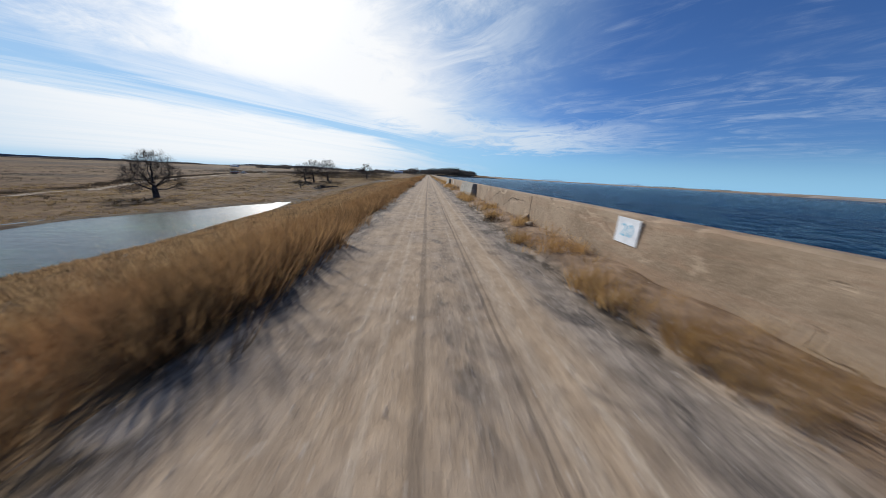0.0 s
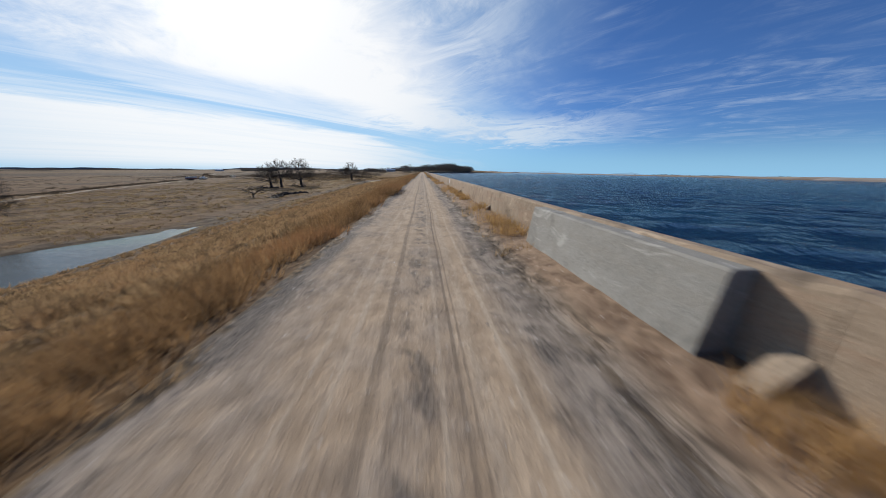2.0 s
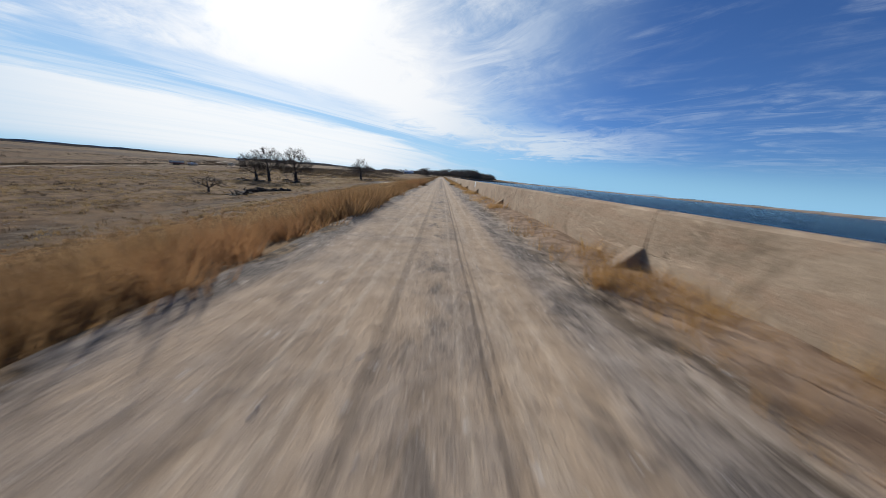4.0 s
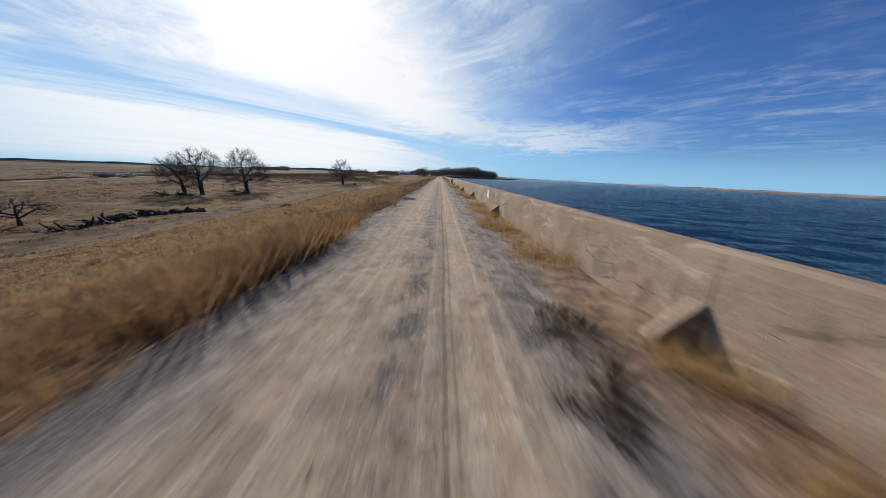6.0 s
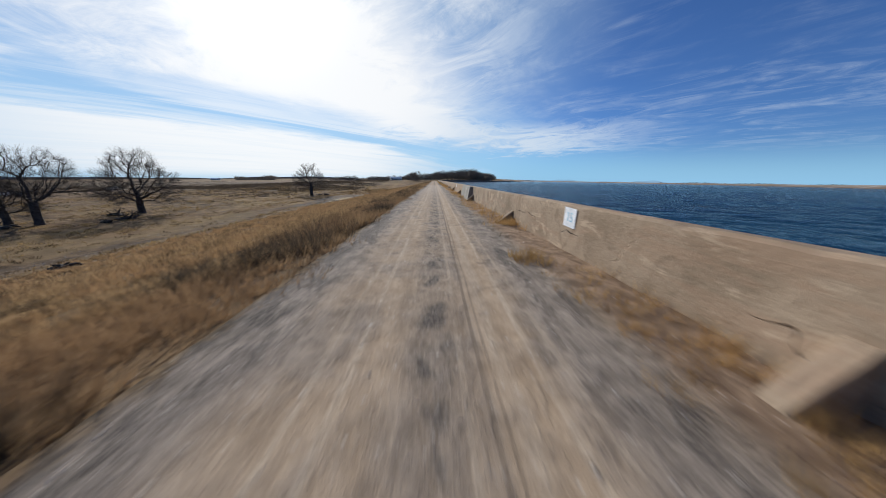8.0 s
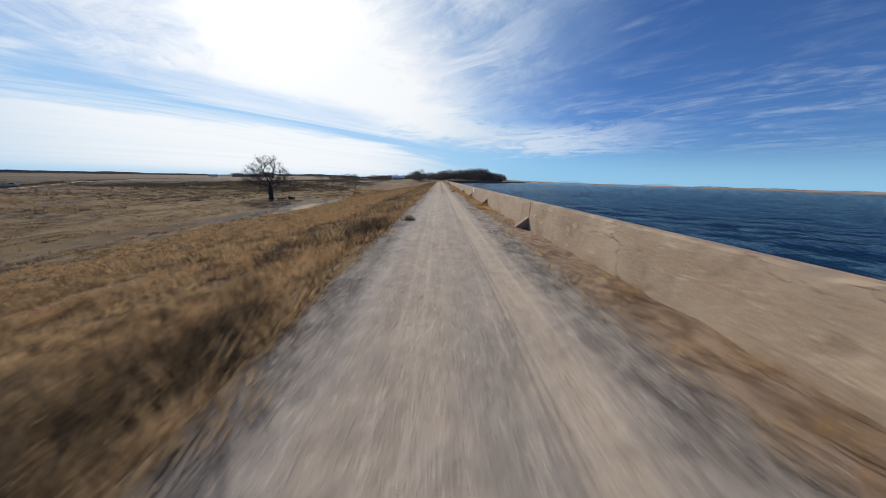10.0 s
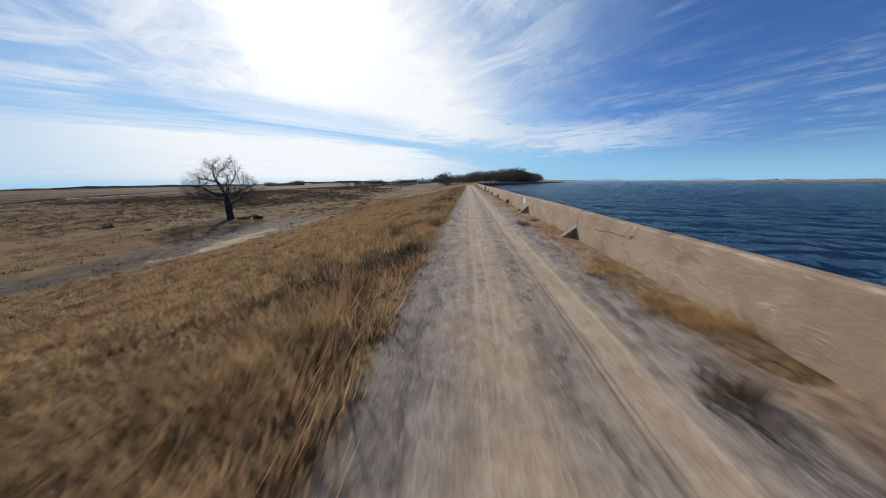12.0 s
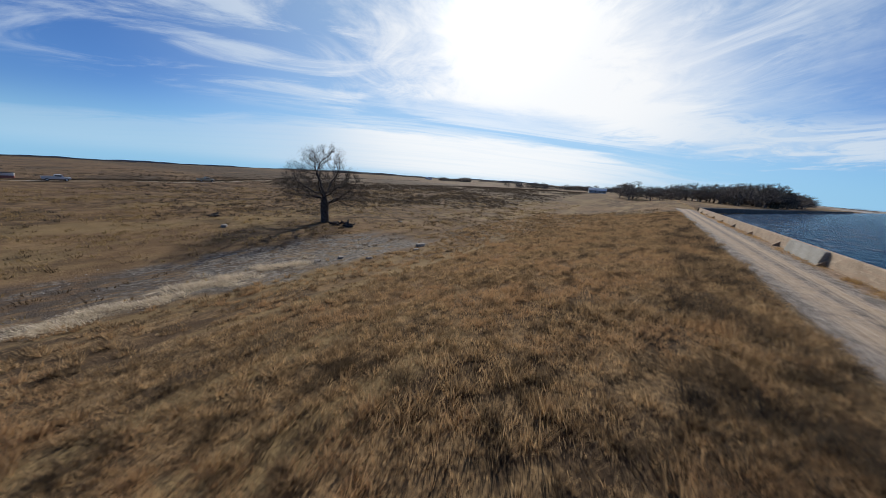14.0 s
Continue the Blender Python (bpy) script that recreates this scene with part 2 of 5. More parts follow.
def ground_material():
    m, n, bsdf = material("dry_prairie")
    p = n.position()
    big, mid, fine = n.noise(p, 0.035, 4, 0.6), n.noise(p, 0.35, 5, 0.65), n.noise(p, 7.0, 4, 0.6)
    tone = n.math("ADD", n.math("MULTIPLY", mid, 0.6), n.math("MULTIPLY", fine, 0.4))
    c = n.mix(n.ramp(tone, 0.43, 0.57), (0.066, 0.043, 0.024), (0.225, 0.146, 0.074))
    c = n.mix(n.math("MULTIPLY", n.ramp(n.noise(n.scaled(p, (0.5, 0.22, 1)), 1.0, 6, 0.75, 0.6), 0.47, 0.58), 0.85), c, (0.056, 0.037, 0.023))
    c = n.mix(n.math("MULTIPLY", n.ramp(big, 0.42, 0.62), 0.55), c, (0.215, 0.130, 0.064))
    c = n.mix(n.math("MULTIPLY", n.ramp(n.noise(n.scaled(p, (0.10, 0.025, 1)), 1.0, 4), 0.5, 0.62), 0.50), c, (0.270, 0.188, 0.088))
    c = n.mix(n.math("MAXIMUM", n.ramp(n.axes(p)[1], 215.0, 150.0, 0.0, 0.45), n.ramp(n.axes(p)[0], -78.0, -110.0, 0.0, 0.55)), c, n.mix(n.ramp(mid, 0.4, 0.6), (0.085, 0.053, 0.032), (0.175, 0.112, 0.066)))
    gravel = n.mix(n.ramp(n.noise(p, 2.6, 5, 0.7), 0.38, 0.66), (0.070, 0.062, 0.053), (0.270, 0.240, 0.206))
    gravel = n.mix(n.math("MULTIPLY", n.ramp(n.axes(p)[1], 256.0, 246.0), n.ramp(n.noise(n.scaled(p, (0.5, 0.3, 1)), 1.0, 5, 0.65, 0.5), 0.36, 0.54, 0.25, 0.9)), gravel, (0.072, 0.055, 0.042))
    c = n.mix(n.math("MULTIPLY", n.attribute("wash"), n.ramp(n.noise(n.scaled(p, (0.9, 0.4, 1)), 0.9, 6, 0.75, 0.8), 0.40, 0.55, 0.25, 1.0)), c, gravel)
    reeds = n.mix(n.ramp(n.noise(n.scaled(p, (1.6, 0.5, 1)), 1.4, 5, 0.7), 0.4, 0.65), (0.17, 0.13, 0.09), (0.52, 0.43, 0.31))
    c = n.mix(n.math("MULTIPLY", n.attribute("reeds"), n.ramp(n.noise(n.scaled(p, (0.8, 0.5, 1)), 0.8, 5, 0.7, 0.8), 0.42, 0.56, 0.12, 1.0)), c, reeds)
    mud = n.mix(n.ramp(n.noise(p, 0.6, 4), 0.4, 0.6), (0.07, 0.05, 0.035), (0.14, 0.105, 0.07))
    c = n.mix(n.attribute("mud"), c, mud)
    brush = n.mix(n.ramp(n.noise(p, 0.55, 4, 0.7), 0.45, 0.62), (0.035, 0.027, 0.021), (0.125, 0.092, 0.062))
    c = n.mix(n.math("MULTIPLY", n.attribute("brush"), 0.85), c, brush)
    # pale tan shore; distance haze is painted into the land behind the beach
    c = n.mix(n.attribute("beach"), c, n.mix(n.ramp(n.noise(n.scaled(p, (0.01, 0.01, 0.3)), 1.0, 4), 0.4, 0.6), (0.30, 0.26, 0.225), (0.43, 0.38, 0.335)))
    n.link(c, bsdf.inputs["Base Color"])
    bsdf.inputs["Roughness"].default_value = 1.0
    bsdf.inputs["Specular IOR Level"].default_value = 0.1
    bump(n, bsdf, n.math("ADD", n.math("MULTIPLY", mid, 1.4), n.math("MULTIPLY", fine, 0.5)), 0.9, 0.25)
    return m


def road_material():
    m, n, bsdf = material("gravel_road")
    p = n.position()
    x, y = n.axes(p)[0:2]
    sway = n.math("MULTIPLY", n.math("SUBTRACT", n.noise(n.scaled(p, (0.0, 0.09, 0)), 1.0, 3), 0.5), 0.20)
    xs = n.math("ADD", x, sway)
    streak = n.noise(n.scaled(p, (3.0, 0.35, 1)), 2.0, 5, 0.65)
    speck = n.noise(p, 30.0, 4, 0.7)
    patch = n.noise(n.scaled(p, (1.0, 0.7, 1)), 1.3, 5, 0.6, 0.3)
    clod = n.noise(n.scaled(p, (1.0, 0.8, 1)), 4.5, 4, 0.6, 0.4)

    def strip(centre, half, soft):
        return n.ramp(n.math("ABSOLUTE", n.math("SUBTRACT", xs, centre)), half + soft, half - soft * 0.3)

    def times(*v):
        out = v[0]
        for q in v[1:]:
            out = n.math("MULTIPLY", out, q)
        return out

    def most(*v):
        out = v[0]
        for q in v[1:]:
            out = n.math("MAXIMUM", out, q)
        return out

    tone = n.math("ADD", n.math("MULTIPLY", speck, 0.35), n.math("ADD", n.math("MULTIPLY", clod, 0.35), n.math("MULTIPLY", streak, 0.30)))
    grey = n.mix(n.ramp(tone, 0.38, 0.62), (0.142, 0.118, 0.098), (0.345, 0.292, 0.243))
    sand = n.mix(n.ramp(tone, 0.36, 0.64), (0.300, 0.219, 0.146), (0.475, 0.362, 0.254))
    earth = n.mix(n.ramp(n.math("ADD", n.math("MULTIPLY", clod, 0.6), n.math("MULTIPLY", patch, 0.4)), 0.38, 0.62), (0.145, 0.095, 0.063), (0.315, 0.220, 0.149))
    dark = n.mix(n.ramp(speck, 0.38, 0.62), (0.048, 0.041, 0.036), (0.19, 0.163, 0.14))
    # the far half has been graded: greyer and smoother
    graded_far = n.math("MULTIPLY", n.ramp(y, 150.0, 185.0), n.ramp(y, 217.0, 203.0))
    c = n.mix(n.math("ADD", n.ramp(patch, 0.36, 0.62, 0.22, 0.70), n.ramp(y, 104.0, 88.0, 0.0, 0.22)), grey, sand)
    # sandy wheel tracks
    right_track = times(strip(0.94, 0.17, 0.12), n.ramp(patch, 0.22, 0.5, 0.55, 1.0))
    left_track = times(strip(-0.30, 0.26, 0.30), n.ramp(patch, 0.30, 0.55, 0.15, 0.8), n.math("SUBTRACT", 1.0, n.math("MULTIPLY", graded_far, 0.5)))
    c = n.mix(most(right_track, left_track), c, sand)
    pale = n.mix(n.ramp(speck, 0.4, 0.6), (0.40, 0.318, 0.232), (0.52, 0.425, 0.325))
    c = n.mix(times(most(strip(1.13, 0.018, 0.03), n.math("MULTIPLY", most(strip(0.86, 0.05, 0.07), strip(-0.27, 0.02, 0.03), strip(0.54, 0.015, 0.02), strip(-0.50, 0.015, 0.03), strip(1.33, 0.015, 0.03)), 0.65)), n.ramp(streak, 0.35, 0.55, 0.2, 0.8)), c, pale)
    # broad sandy spread on the lake side early on
    c = n.mix(times(n.ramp(xs, 0.95, 1.2), n.ramp(xs, 2.1, 1.7), n.ramp(y, 40.0, 48.0), n.ramp(y, 86.0, 70.0), 0.75), c, sand)
    # dark clods between the tracks
    lump = n.ramp(n.noise(n.scaled(p, (1.5, 0.9, 1)), 2.3, 4, 0.62, 0.5), 0.49, 0.62)
    c = n.mix(times(strip(0.33, 0.11, 0.16), n.math("ADD", n.math("MULTIPLY", lump, 0.75), n.ramp(y, 86.0, 104.0, 0.0, 0.25)), n.math("SUBTRACT", 0.88, n.math("MULTIPLY", graded_far, 0.55))), c, dark)
    # shoulders of grey gravel with dark drifts
    early = n.ramp(y, 104.0, 88.0)
    shoulder = most(n.ramp(n.math("ADD", xs, n.math("MULTIPLY", early, 0.38)), -0.72, -1.15), times(n.ramp(xs, 1.20, 1.55), n.ramp(xs, 2.20, 1.85)))
    c = n.mix(times(shoulder, n.ramp(patch, 0.28, 0.5, 0.35, 0.9)), c, grey)
    drift = n.ramp(n.noise(n.scaled(p, (1.3, 0.55, 1)), 1.6, 5, 0.68, 0.6), 0.50, 0.60)
    c = n.mix(times(shoulder, drift, 0.8), c, dark)
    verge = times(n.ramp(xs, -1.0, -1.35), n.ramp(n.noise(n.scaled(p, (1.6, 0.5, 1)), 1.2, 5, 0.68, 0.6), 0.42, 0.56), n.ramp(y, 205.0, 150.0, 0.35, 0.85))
    # shade of the tall grass painted over dark litter on the road edge
    grass_shade = times(n.ramp(xs, -0.85, -1.25), n.ramp(n.math("ABSOLUTE", n.math("SUBTRACT", y, 53.6)), 3.2, 1.2), n.ramp(patch, 0.30, 0.50), 0.9)
    verge = n.math("MAXIMUM", verge, grass_shade)
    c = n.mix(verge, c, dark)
    c = n.mix(n.ramp(xs, 1.95, 2.35), c, earth)
    # ridge of dark litter before the earth
    ridge = times(strip(2.02, 0.10, 0.22), n.ramp(n.noise(n.scaled(p, (2.0, 0.6, 1)), 1.8, 5, 0.7, 0.5), 0.42, 0.56), n.ramp(y, 84.0, 66.0, 0.35, 1.0))
    c = n.mix(n.math("MULTIPLY", ridge, 0.9), c, n.mix(n.ramp(clod, 0.4, 0.6), (0.040, 0.030, 0.022), (0.135, 0.10, 0.068)))
    # narrow ruts left by tyres, with a faint tread
    tread = n.math("ADD", 0.75, n.math("MULTIPLY", n.math("SINE", n.math("MULTIPLY", y, 84.0)), 0.25))
    rut = most(n.math("MULTIPLY", strip(0.685, 0.012, 0.016), 0.85), n.math("MULTIPLY", strip(0.760, 0.008, 0.014), 0.6), times(strip(0.02, 0.030, 0.035), n.ramp(y, 60.0, 100.0, 0.8, 0.22)), n.math("MULTIPLY", strip(-0.62, 0.03, 0.05), 0.25))
    c = n.mix(times(rut, tread, n.ramp(streak, 0.30, 0.55, 0.35, 0.85)), c, (0.115, 0.088, 0.066))
    blot = n.noise(n.scaled(p, (1.6, 1.1, 1)), 1.5, 6, 0.7, 0.6)
    c = n.mix(times(n.ramp(blot, 0.55, 0.66), n.ramp(xs, 0.8, 1.3, 0.25, 0.6), n.ramp(xs, 2.3, 2.0, 0.3, 1.0), n.math("SUBTRACT", 1.0, n.math("MULTIPLY", graded_far, 0.5))), c, (0.120, 0.098, 0.082))
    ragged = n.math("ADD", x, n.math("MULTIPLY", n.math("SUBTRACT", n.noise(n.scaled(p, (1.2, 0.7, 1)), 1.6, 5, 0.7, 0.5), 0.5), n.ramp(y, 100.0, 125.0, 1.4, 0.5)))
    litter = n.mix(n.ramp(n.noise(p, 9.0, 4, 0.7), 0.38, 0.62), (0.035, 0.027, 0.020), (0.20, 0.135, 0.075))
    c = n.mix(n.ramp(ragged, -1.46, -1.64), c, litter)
    c = n.mix(times(graded_far, 0.34, n.ramp(xs, -1.35, -1.0), n.ramp(xs, 1.6, 1.2)), c, (0.48, 0.412, 0.345))
    # single stones, pale and dark
    grit = n.noise(p, 13.0, 5, 0.75)
    c = n.mix(n.ramp(grit, 0.62, 0.68, 0.0, 0.8), c, (0.60, 0.545, 0.48))
    c = n.mix(n.ramp(grit, 0.37, 0.30, 0.0, 0.4), c, (0.11, 0.09, 0.075))
    n.link(c, bsdf.inputs["Base Color"])
    bsdf.inputs["Roughness"].default_value = 0.95
    bsdf.inputs["Specular IOR Level"].default_value = 0.15
    bump(n, bsdf, n.math("ADD", n.math("MULTIPLY", clod, 1.2), n.math("ADD", n.math("MULTIPLY", speck, 0.6), n.math("MULTIPLY", streak, 0.3))), 0.9, 0.03)
    return m


def water_material(name, deep, rough, scale, strength, spec, steep=1.1):
    m, n, bsdf = material(name)
    p = n.position()
    a = n.noise(n.scaled(n.scaled(p, (1, 1, 1), (0, 0, 0.35)), (0.55, 1.3, 1)), scale, 6, 0.62, 0.3)
    b = n.noise(n.scaled(n.scaled(p, (1, 1, 1), (0, 0, -0.15)), (0.5, 1.1, 1)), scale * 0.27, 4, 0.6, 0.2)
    gust = n.noise(n.scaled(p, (0.6, 1.0, 1)), scale * 0.02, 5, 0.65, 0.5)
    c = n.mix(n.ramp(gust, 0.38, 0.62), deep, (deep[0] * 1.5, deep[1] * 2.1, deep[2] * 1.5))
    n.link(c, bsdf.inputs["Base Color"])
    bsdf.inputs["Roughness"].default_value = 0.6
    bsdf.inputs["Specular IOR Level"].default_value = 0.0
    rel = n.add("ShaderNodeBump")
    rel.inputs["Strength"].default_value, rel.inputs["Distance"].default_value = strength, steep / scale
    n.link(n.math("ADD", n.math("MULTIPLY", a, 0.8), n.math("MULTIPLY", b, 1.0)), rel.inputs["Height"])
    n.link(rel.outputs[0], bsdf.inputs["Normal"])
    gloss, fres, both = n.add("ShaderNodeBsdfGlossy"), n.add("ShaderNodeFresnel"), n.add("ShaderNodeMixShader")
    gloss.inputs["Roughness"].default_value = rough
    fres.inputs["IOR"].default_value = 1.33
    n.link(rel.outputs[0], gloss.inputs["Normal"]), n.link(rel.outputs[0], fres.inputs["Normal"])
    n.link(n.math("MULTIPLY", fres.outputs[0], spec), both.inputs[0])
    n.link(bsdf.outputs[0], both.inputs[1]), n.link(gloss.outputs[0], both.inputs[2])
    out = [q for q in n.t.nodes if q.bl_idname == "ShaderNodeOutputMaterial"][0]
    n.link(both.outputs[0], out.inputs[0])
    return m


def concrete_material(name, dark, light, warm, cracks):
    m, n, bsdf = material(name)
    p = n.position()
    info = n.add("ShaderNodeObjectInfo")
    big, fine = n.noise(p, 0.8, 6, 0.65, 0.4), n.noise(p, 28.0, 4, 0.65)
    streak = n.noise(n.scaled(p, (1.2, 0.35, 2.2)), 1.6, 6, 0.7, 0.7)
    c = n.mix(n.ramp(n.math("ADD", n.math("MULTIPLY", big, 0.6), n.math("MULTIPLY", fine, 0.4)), 0.36, 0.62), dark, light)
    c = n.mix(n.math("MULTIPLY", n.ramp(streak, 0.46, 0.64), 0.6), c, warm)
    c = n.mix(n.math("MULTIPLY", n.ramp(n.noise(n.scaled(p, (1, 0.5, 1.5)), 2.3, 6, 0.7, 1.0), 0.56, 0.66), 0.75), c, tuple(min(1, v * 1.35) for v in light))
    c = n.mix(n.math("MULTIPLY", n.ramp(n.noise(n.scaled(p, (1, 0.8, 0.8)), 1.1, 5, 0.7, 1.4), 0.56, 0.66), 0.5), c, tuple(v * 0.6 for v in dark))
    c = n.mix(n.math("MULTIPLY", info.outputs["Random"], 0.25), c, warm)
    n.link(c, bsdf.inputs["Base Color"])
    bsdf.inputs["Roughness"].default_value = 0.92
    bsdf.inputs["Specular IOR Level"].default_value = 0.2
    h = n.math("ADD", n.math("MULTIPLY", big, 1.2), n.math("MULTIPLY", fine, 0.4))
    if cracks:
        v = n.add("ShaderNodeTexVoronoi", feature="DISTANCE_TO_EDGE")
        warp = n.add("ShaderNodeVectorMath", operation="ADD")
        wn = n.add("ShaderNodeTexNoise")
        wn.inputs["Scale"].default_value = 1.7
        n.link(p, wn.inputs["Vector"])
        n.link(p, warp.inputs[0]), n.link(wn.outputs["Color"], warp.inputs[1])
        n.link(n.scaled(warp.outputs[0], (0.3, 0.33, 0.9)), v.inputs["Vector"])
        v.inputs["Scale"].default_value = 1.0
        line = n.math("MULTIPLY", n.ramp(v.outputs["Distance"], 0.007, 0.0), n.ramp(big, 0.52, 0.60))
        c2 = n.mix(n.math("MULTIPLY", line, 0.35), c, (0.05, 0.038, 0.03))
        n.link(c2, bsdf.inputs["Base Color"])
        h = n.math("SUBTRACT", h, n.math("MULTIPLY", line, 2.0))
    bump(n, bsdf, h, 0.7, 0.03)
    return m


def blade_material(name, dark, light, pale, gap_shade=0.8):
    m, n, bsdf = material(name)
    geo = n.add("ShaderNodeNewGeometry")
    r = geo.outputs["Random Per Island"]
    patch = n.noise(geo.outputs["Position"], 0.22, 4, 0.6)
    tuss = n.noise(geo.outputs["Position"], 2.1, 3, 0.6)
    c = n.mix(n.math("ADD", n.math("MULTIPLY", r, 0.5), n.ramp(tuss, 0.44, 0.57, 0.0, 0.55)), dark, light)
    c = n.mix(n.ramp(patch, 0.48, 0.62, 0.0, 0.75), c, pale)
    # dark gaps: dead matted grass, with shade between tufts put into the colour
    dead = n.noise(n.scaled(geo.outputs["Position"], (1, 0.6, 1)), 0.75, 4, 0.65, 0.6)
    c = n.mix(n.ramp(dead, 0.53, 0.61, 0.0, gap_shade), c, tuple(v * f for v, f in zip(dark, (0.48, 0.56, 0.70))))
    n.link(c, bsdf.inputs["Base Color"])
    bsdf.inputs["Roughness"].default_value = 0.85
    bsdf.inputs["Specular IOR Level"].default_value = 0.15
    out = [q for q in n.t.nodes if q.bl_idname == "ShaderNodeOutputMaterial"][0]
    tr = n.add("ShaderNodeBsdfTranslucent")
    n.link(c, tr.inputs[0])
    ms = n.add("ShaderNodeMixShader")
    ms.inputs[0].default_value = 0.42
    n.link(bsdf.outputs[0], ms.inputs[1]), n.link(tr.outputs[0], ms.inputs[2])
    n.link(ms.outputs[0], out.inputs[0])
    return m


GROUND = ground_material()
ROAD = road_material()
LAKE = water_material("lake", (0.003, 0.015, 0.048), 0.05, 2.7, 1.0, 1.0, 0.85)
POND = water_material("pond_water", (0.06, 0.062, 0.055), 0.16, 2.2, 0.10, 0.95)
CONCRETE = concrete_material("old_concrete", (0.195, 0.147, 0.101), (0.355, 0.279, 0.201), (0.308, 0.209, 0.141), True)
NEW_CONCRETE = concrete_material("new_concrete", (0.195, 0.186, 0.165), (0.310, 0.298, 0.268), (0.25, 0.232, 0.200), False)
GRASS_TALL = blade_material("tall_dry_grass", (0.150, 0.086, 0.041), (0.40, 0.245, 0.116), (0.34, 0.180, 0.085), 0.35)
GRASS_SLOPE = blade_material("slope_dry_grass", (0.128, 0.082, 0.045), (0.54, 0.368, 0.196), (0.43, 0.268, 0.140), 0.72)
GRASS_MUTED = blade_material("muted_dry_grass", (0.105, 0.067, 0.040), (0.36, 0.245, 0.135), (0.30, 0.188, 0.103), 0.6)
GRASS_FIELD = blade_material("field_dry_grass", (0.125, 0.083, 0.040), (0.46, 0.320, 0.146), (0.31, 0.205, 0.094))
REED = blade_material("bleached_reeds", (0.40, 0.33, 0.24), (0.78, 0.67, 0.51), (0.66, 0.55, 0.41), 0.3)
GRASS_DARK = blade_material("dark_tussocks", (0.05, 0.034, 0.020), (0.16, 0.105, 0.058), (0.12, 0.075, 0.040))
GRASS_GOLD = blade_material("golden_bunch_grass", (0.26, 0.155, 0.062), (0.54, 0.36, 0.165), (0.46, 0.275, 0.115), 0.3)
BRUSH = blade_material("dark_brush", (0.045, 0.034, 0.026), (0.13, 0.10, 0.07), (0.085, 0.064, 0.046))
BARK = grainy("grey_bark", (0.035, 0.028, 0.023), (0.105, 0.088, 0.074), 2.5, 0.95, 30.0, 0.05)
TWIG = grainy("bare_twigs", (0.045, 0.036, 0.030), (0.105, 0.085, 0.07), 1.5, 0.95, 12.0, 0.01)
DEADWOOD = grainy("charred_deadwood", (0.025, 0.02, 0.017), (0.10, 0.08, 0.065), 2.0, 0.95, 20.0, 0.05)
STONE = grainy("pale_stone", (0.13, 0.112, 0.095), (0.34, 0.305, 0.265), 3.0, 0.9, 25.0, 0.03)
GRAVEL = grainy("road_gravel", (0.20, 0.172, 0.148), (0.60, 0.54, 0.47), 9.0, 0.9, 60.0, 0.005)
SIGN_WHITE = grainy("white_paint", (0.58, 0.62, 0.66), (0.80, 0.83, 0.86), 5.0, 0.6, 30.0, 0.002)
SIGN_BLUE = grainy("faded_blue_paint", (0.13, 0.42, 0.60), (0.38, 0.62, 0.74), 14.0, 0.5, 30.0, 0.002)


# ---------- mesh helpers ----------
def np_mesh(name, verts, faces, mat, smooth=False):
    """A mesh object from arrays of places and of equal-sided faces."""
    me = bpy.data.meshes.new(name)
    verts, faces = np.asarray(verts, np.float32), np.asarray(faces, np.int32)
    k = faces.shape[1]
    me.vertices.add(len(verts)), me.loops.add(faces.size), me.polygons.add(len(faces))
    me.vertices.foreach_set("co", verts.ravel())
    me.loops.foreach_set("vertex_index", faces.ravel())
    me.polygons.foreach_set("loop_start", np.arange(0, faces.size, k, dtype=np.int32))
    me.polygons.foreach_set("loop_total", np.full(len(faces), k, np.int32))
    me.polygons.foreach_set("use_smooth", np.full(len(faces), smooth, bool))
    me.update(calc_edges=True)
    me.validate()
    me.materials.append(mat)
    return new(name, me)


def part(name, bm, mat, parent=None, label="", smooth=False):
    me = bpy.data.meshes.new(name)
    bm.normal_update()
    bm.to_mesh(me)
    bm.free()
    me.materials.append(mat)
    if smooth:
        me.polygons.foreach_set("use_smooth", np.ones(len(me.polygons), bool))
    ob = new(name, me)
    if parent is not None:
        ob.parent = parent
    if label:
        tagged(ob, label)
    return ob


def box(bm, x0, x1, y0, y1, z0, z1, bevel=0.0):
    r = bmesh.ops.create_cube(bm, size=1.0, matrix=Matrix.Translation(((x0 + x1) / 2, (y0 + y1) / 2, (z0 + z1) / 2)) @ Matrix.Diagonal((x1 - x0, y1 - y0, z1 - z0, 1)))
    if bevel:
        edges = list({e for v in r["verts"] for e in v.link_edges})
        bmesh.ops.bevel(bm, geom=edges, offset=bevel, segments=2, affect="EDGES")
    return r["verts"]


def waves(x, y, seed, wavelength, count=7):
    """Smooth uneven height of about -1 to 1 from crossed waves."""
    r = np.random.RandomState(seed)
    out = 0.0
    for _ in range(count):
        a, k = r.uniform(0, 2 * np.pi), 2 * np.pi / (wavelength * r.uniform(0.6, 1.7))
        out = out + np.sin(k * (np.cos(a) * x + np.sin(a) * y) + r.uniform(0, 6.28))
    return out / count * 1.7


def sstep(v, a, b):
    t = np.clip((v - a) / (b - a), 0, 1)
    return t * t * (3 - 2 * t)


# ---------- lie of the land ----------
WALL_X, WALL_TOP, WALL_END = 3.0, 0.95, 345.0
WATER_Z, POND_Z = -0.55, -9.5


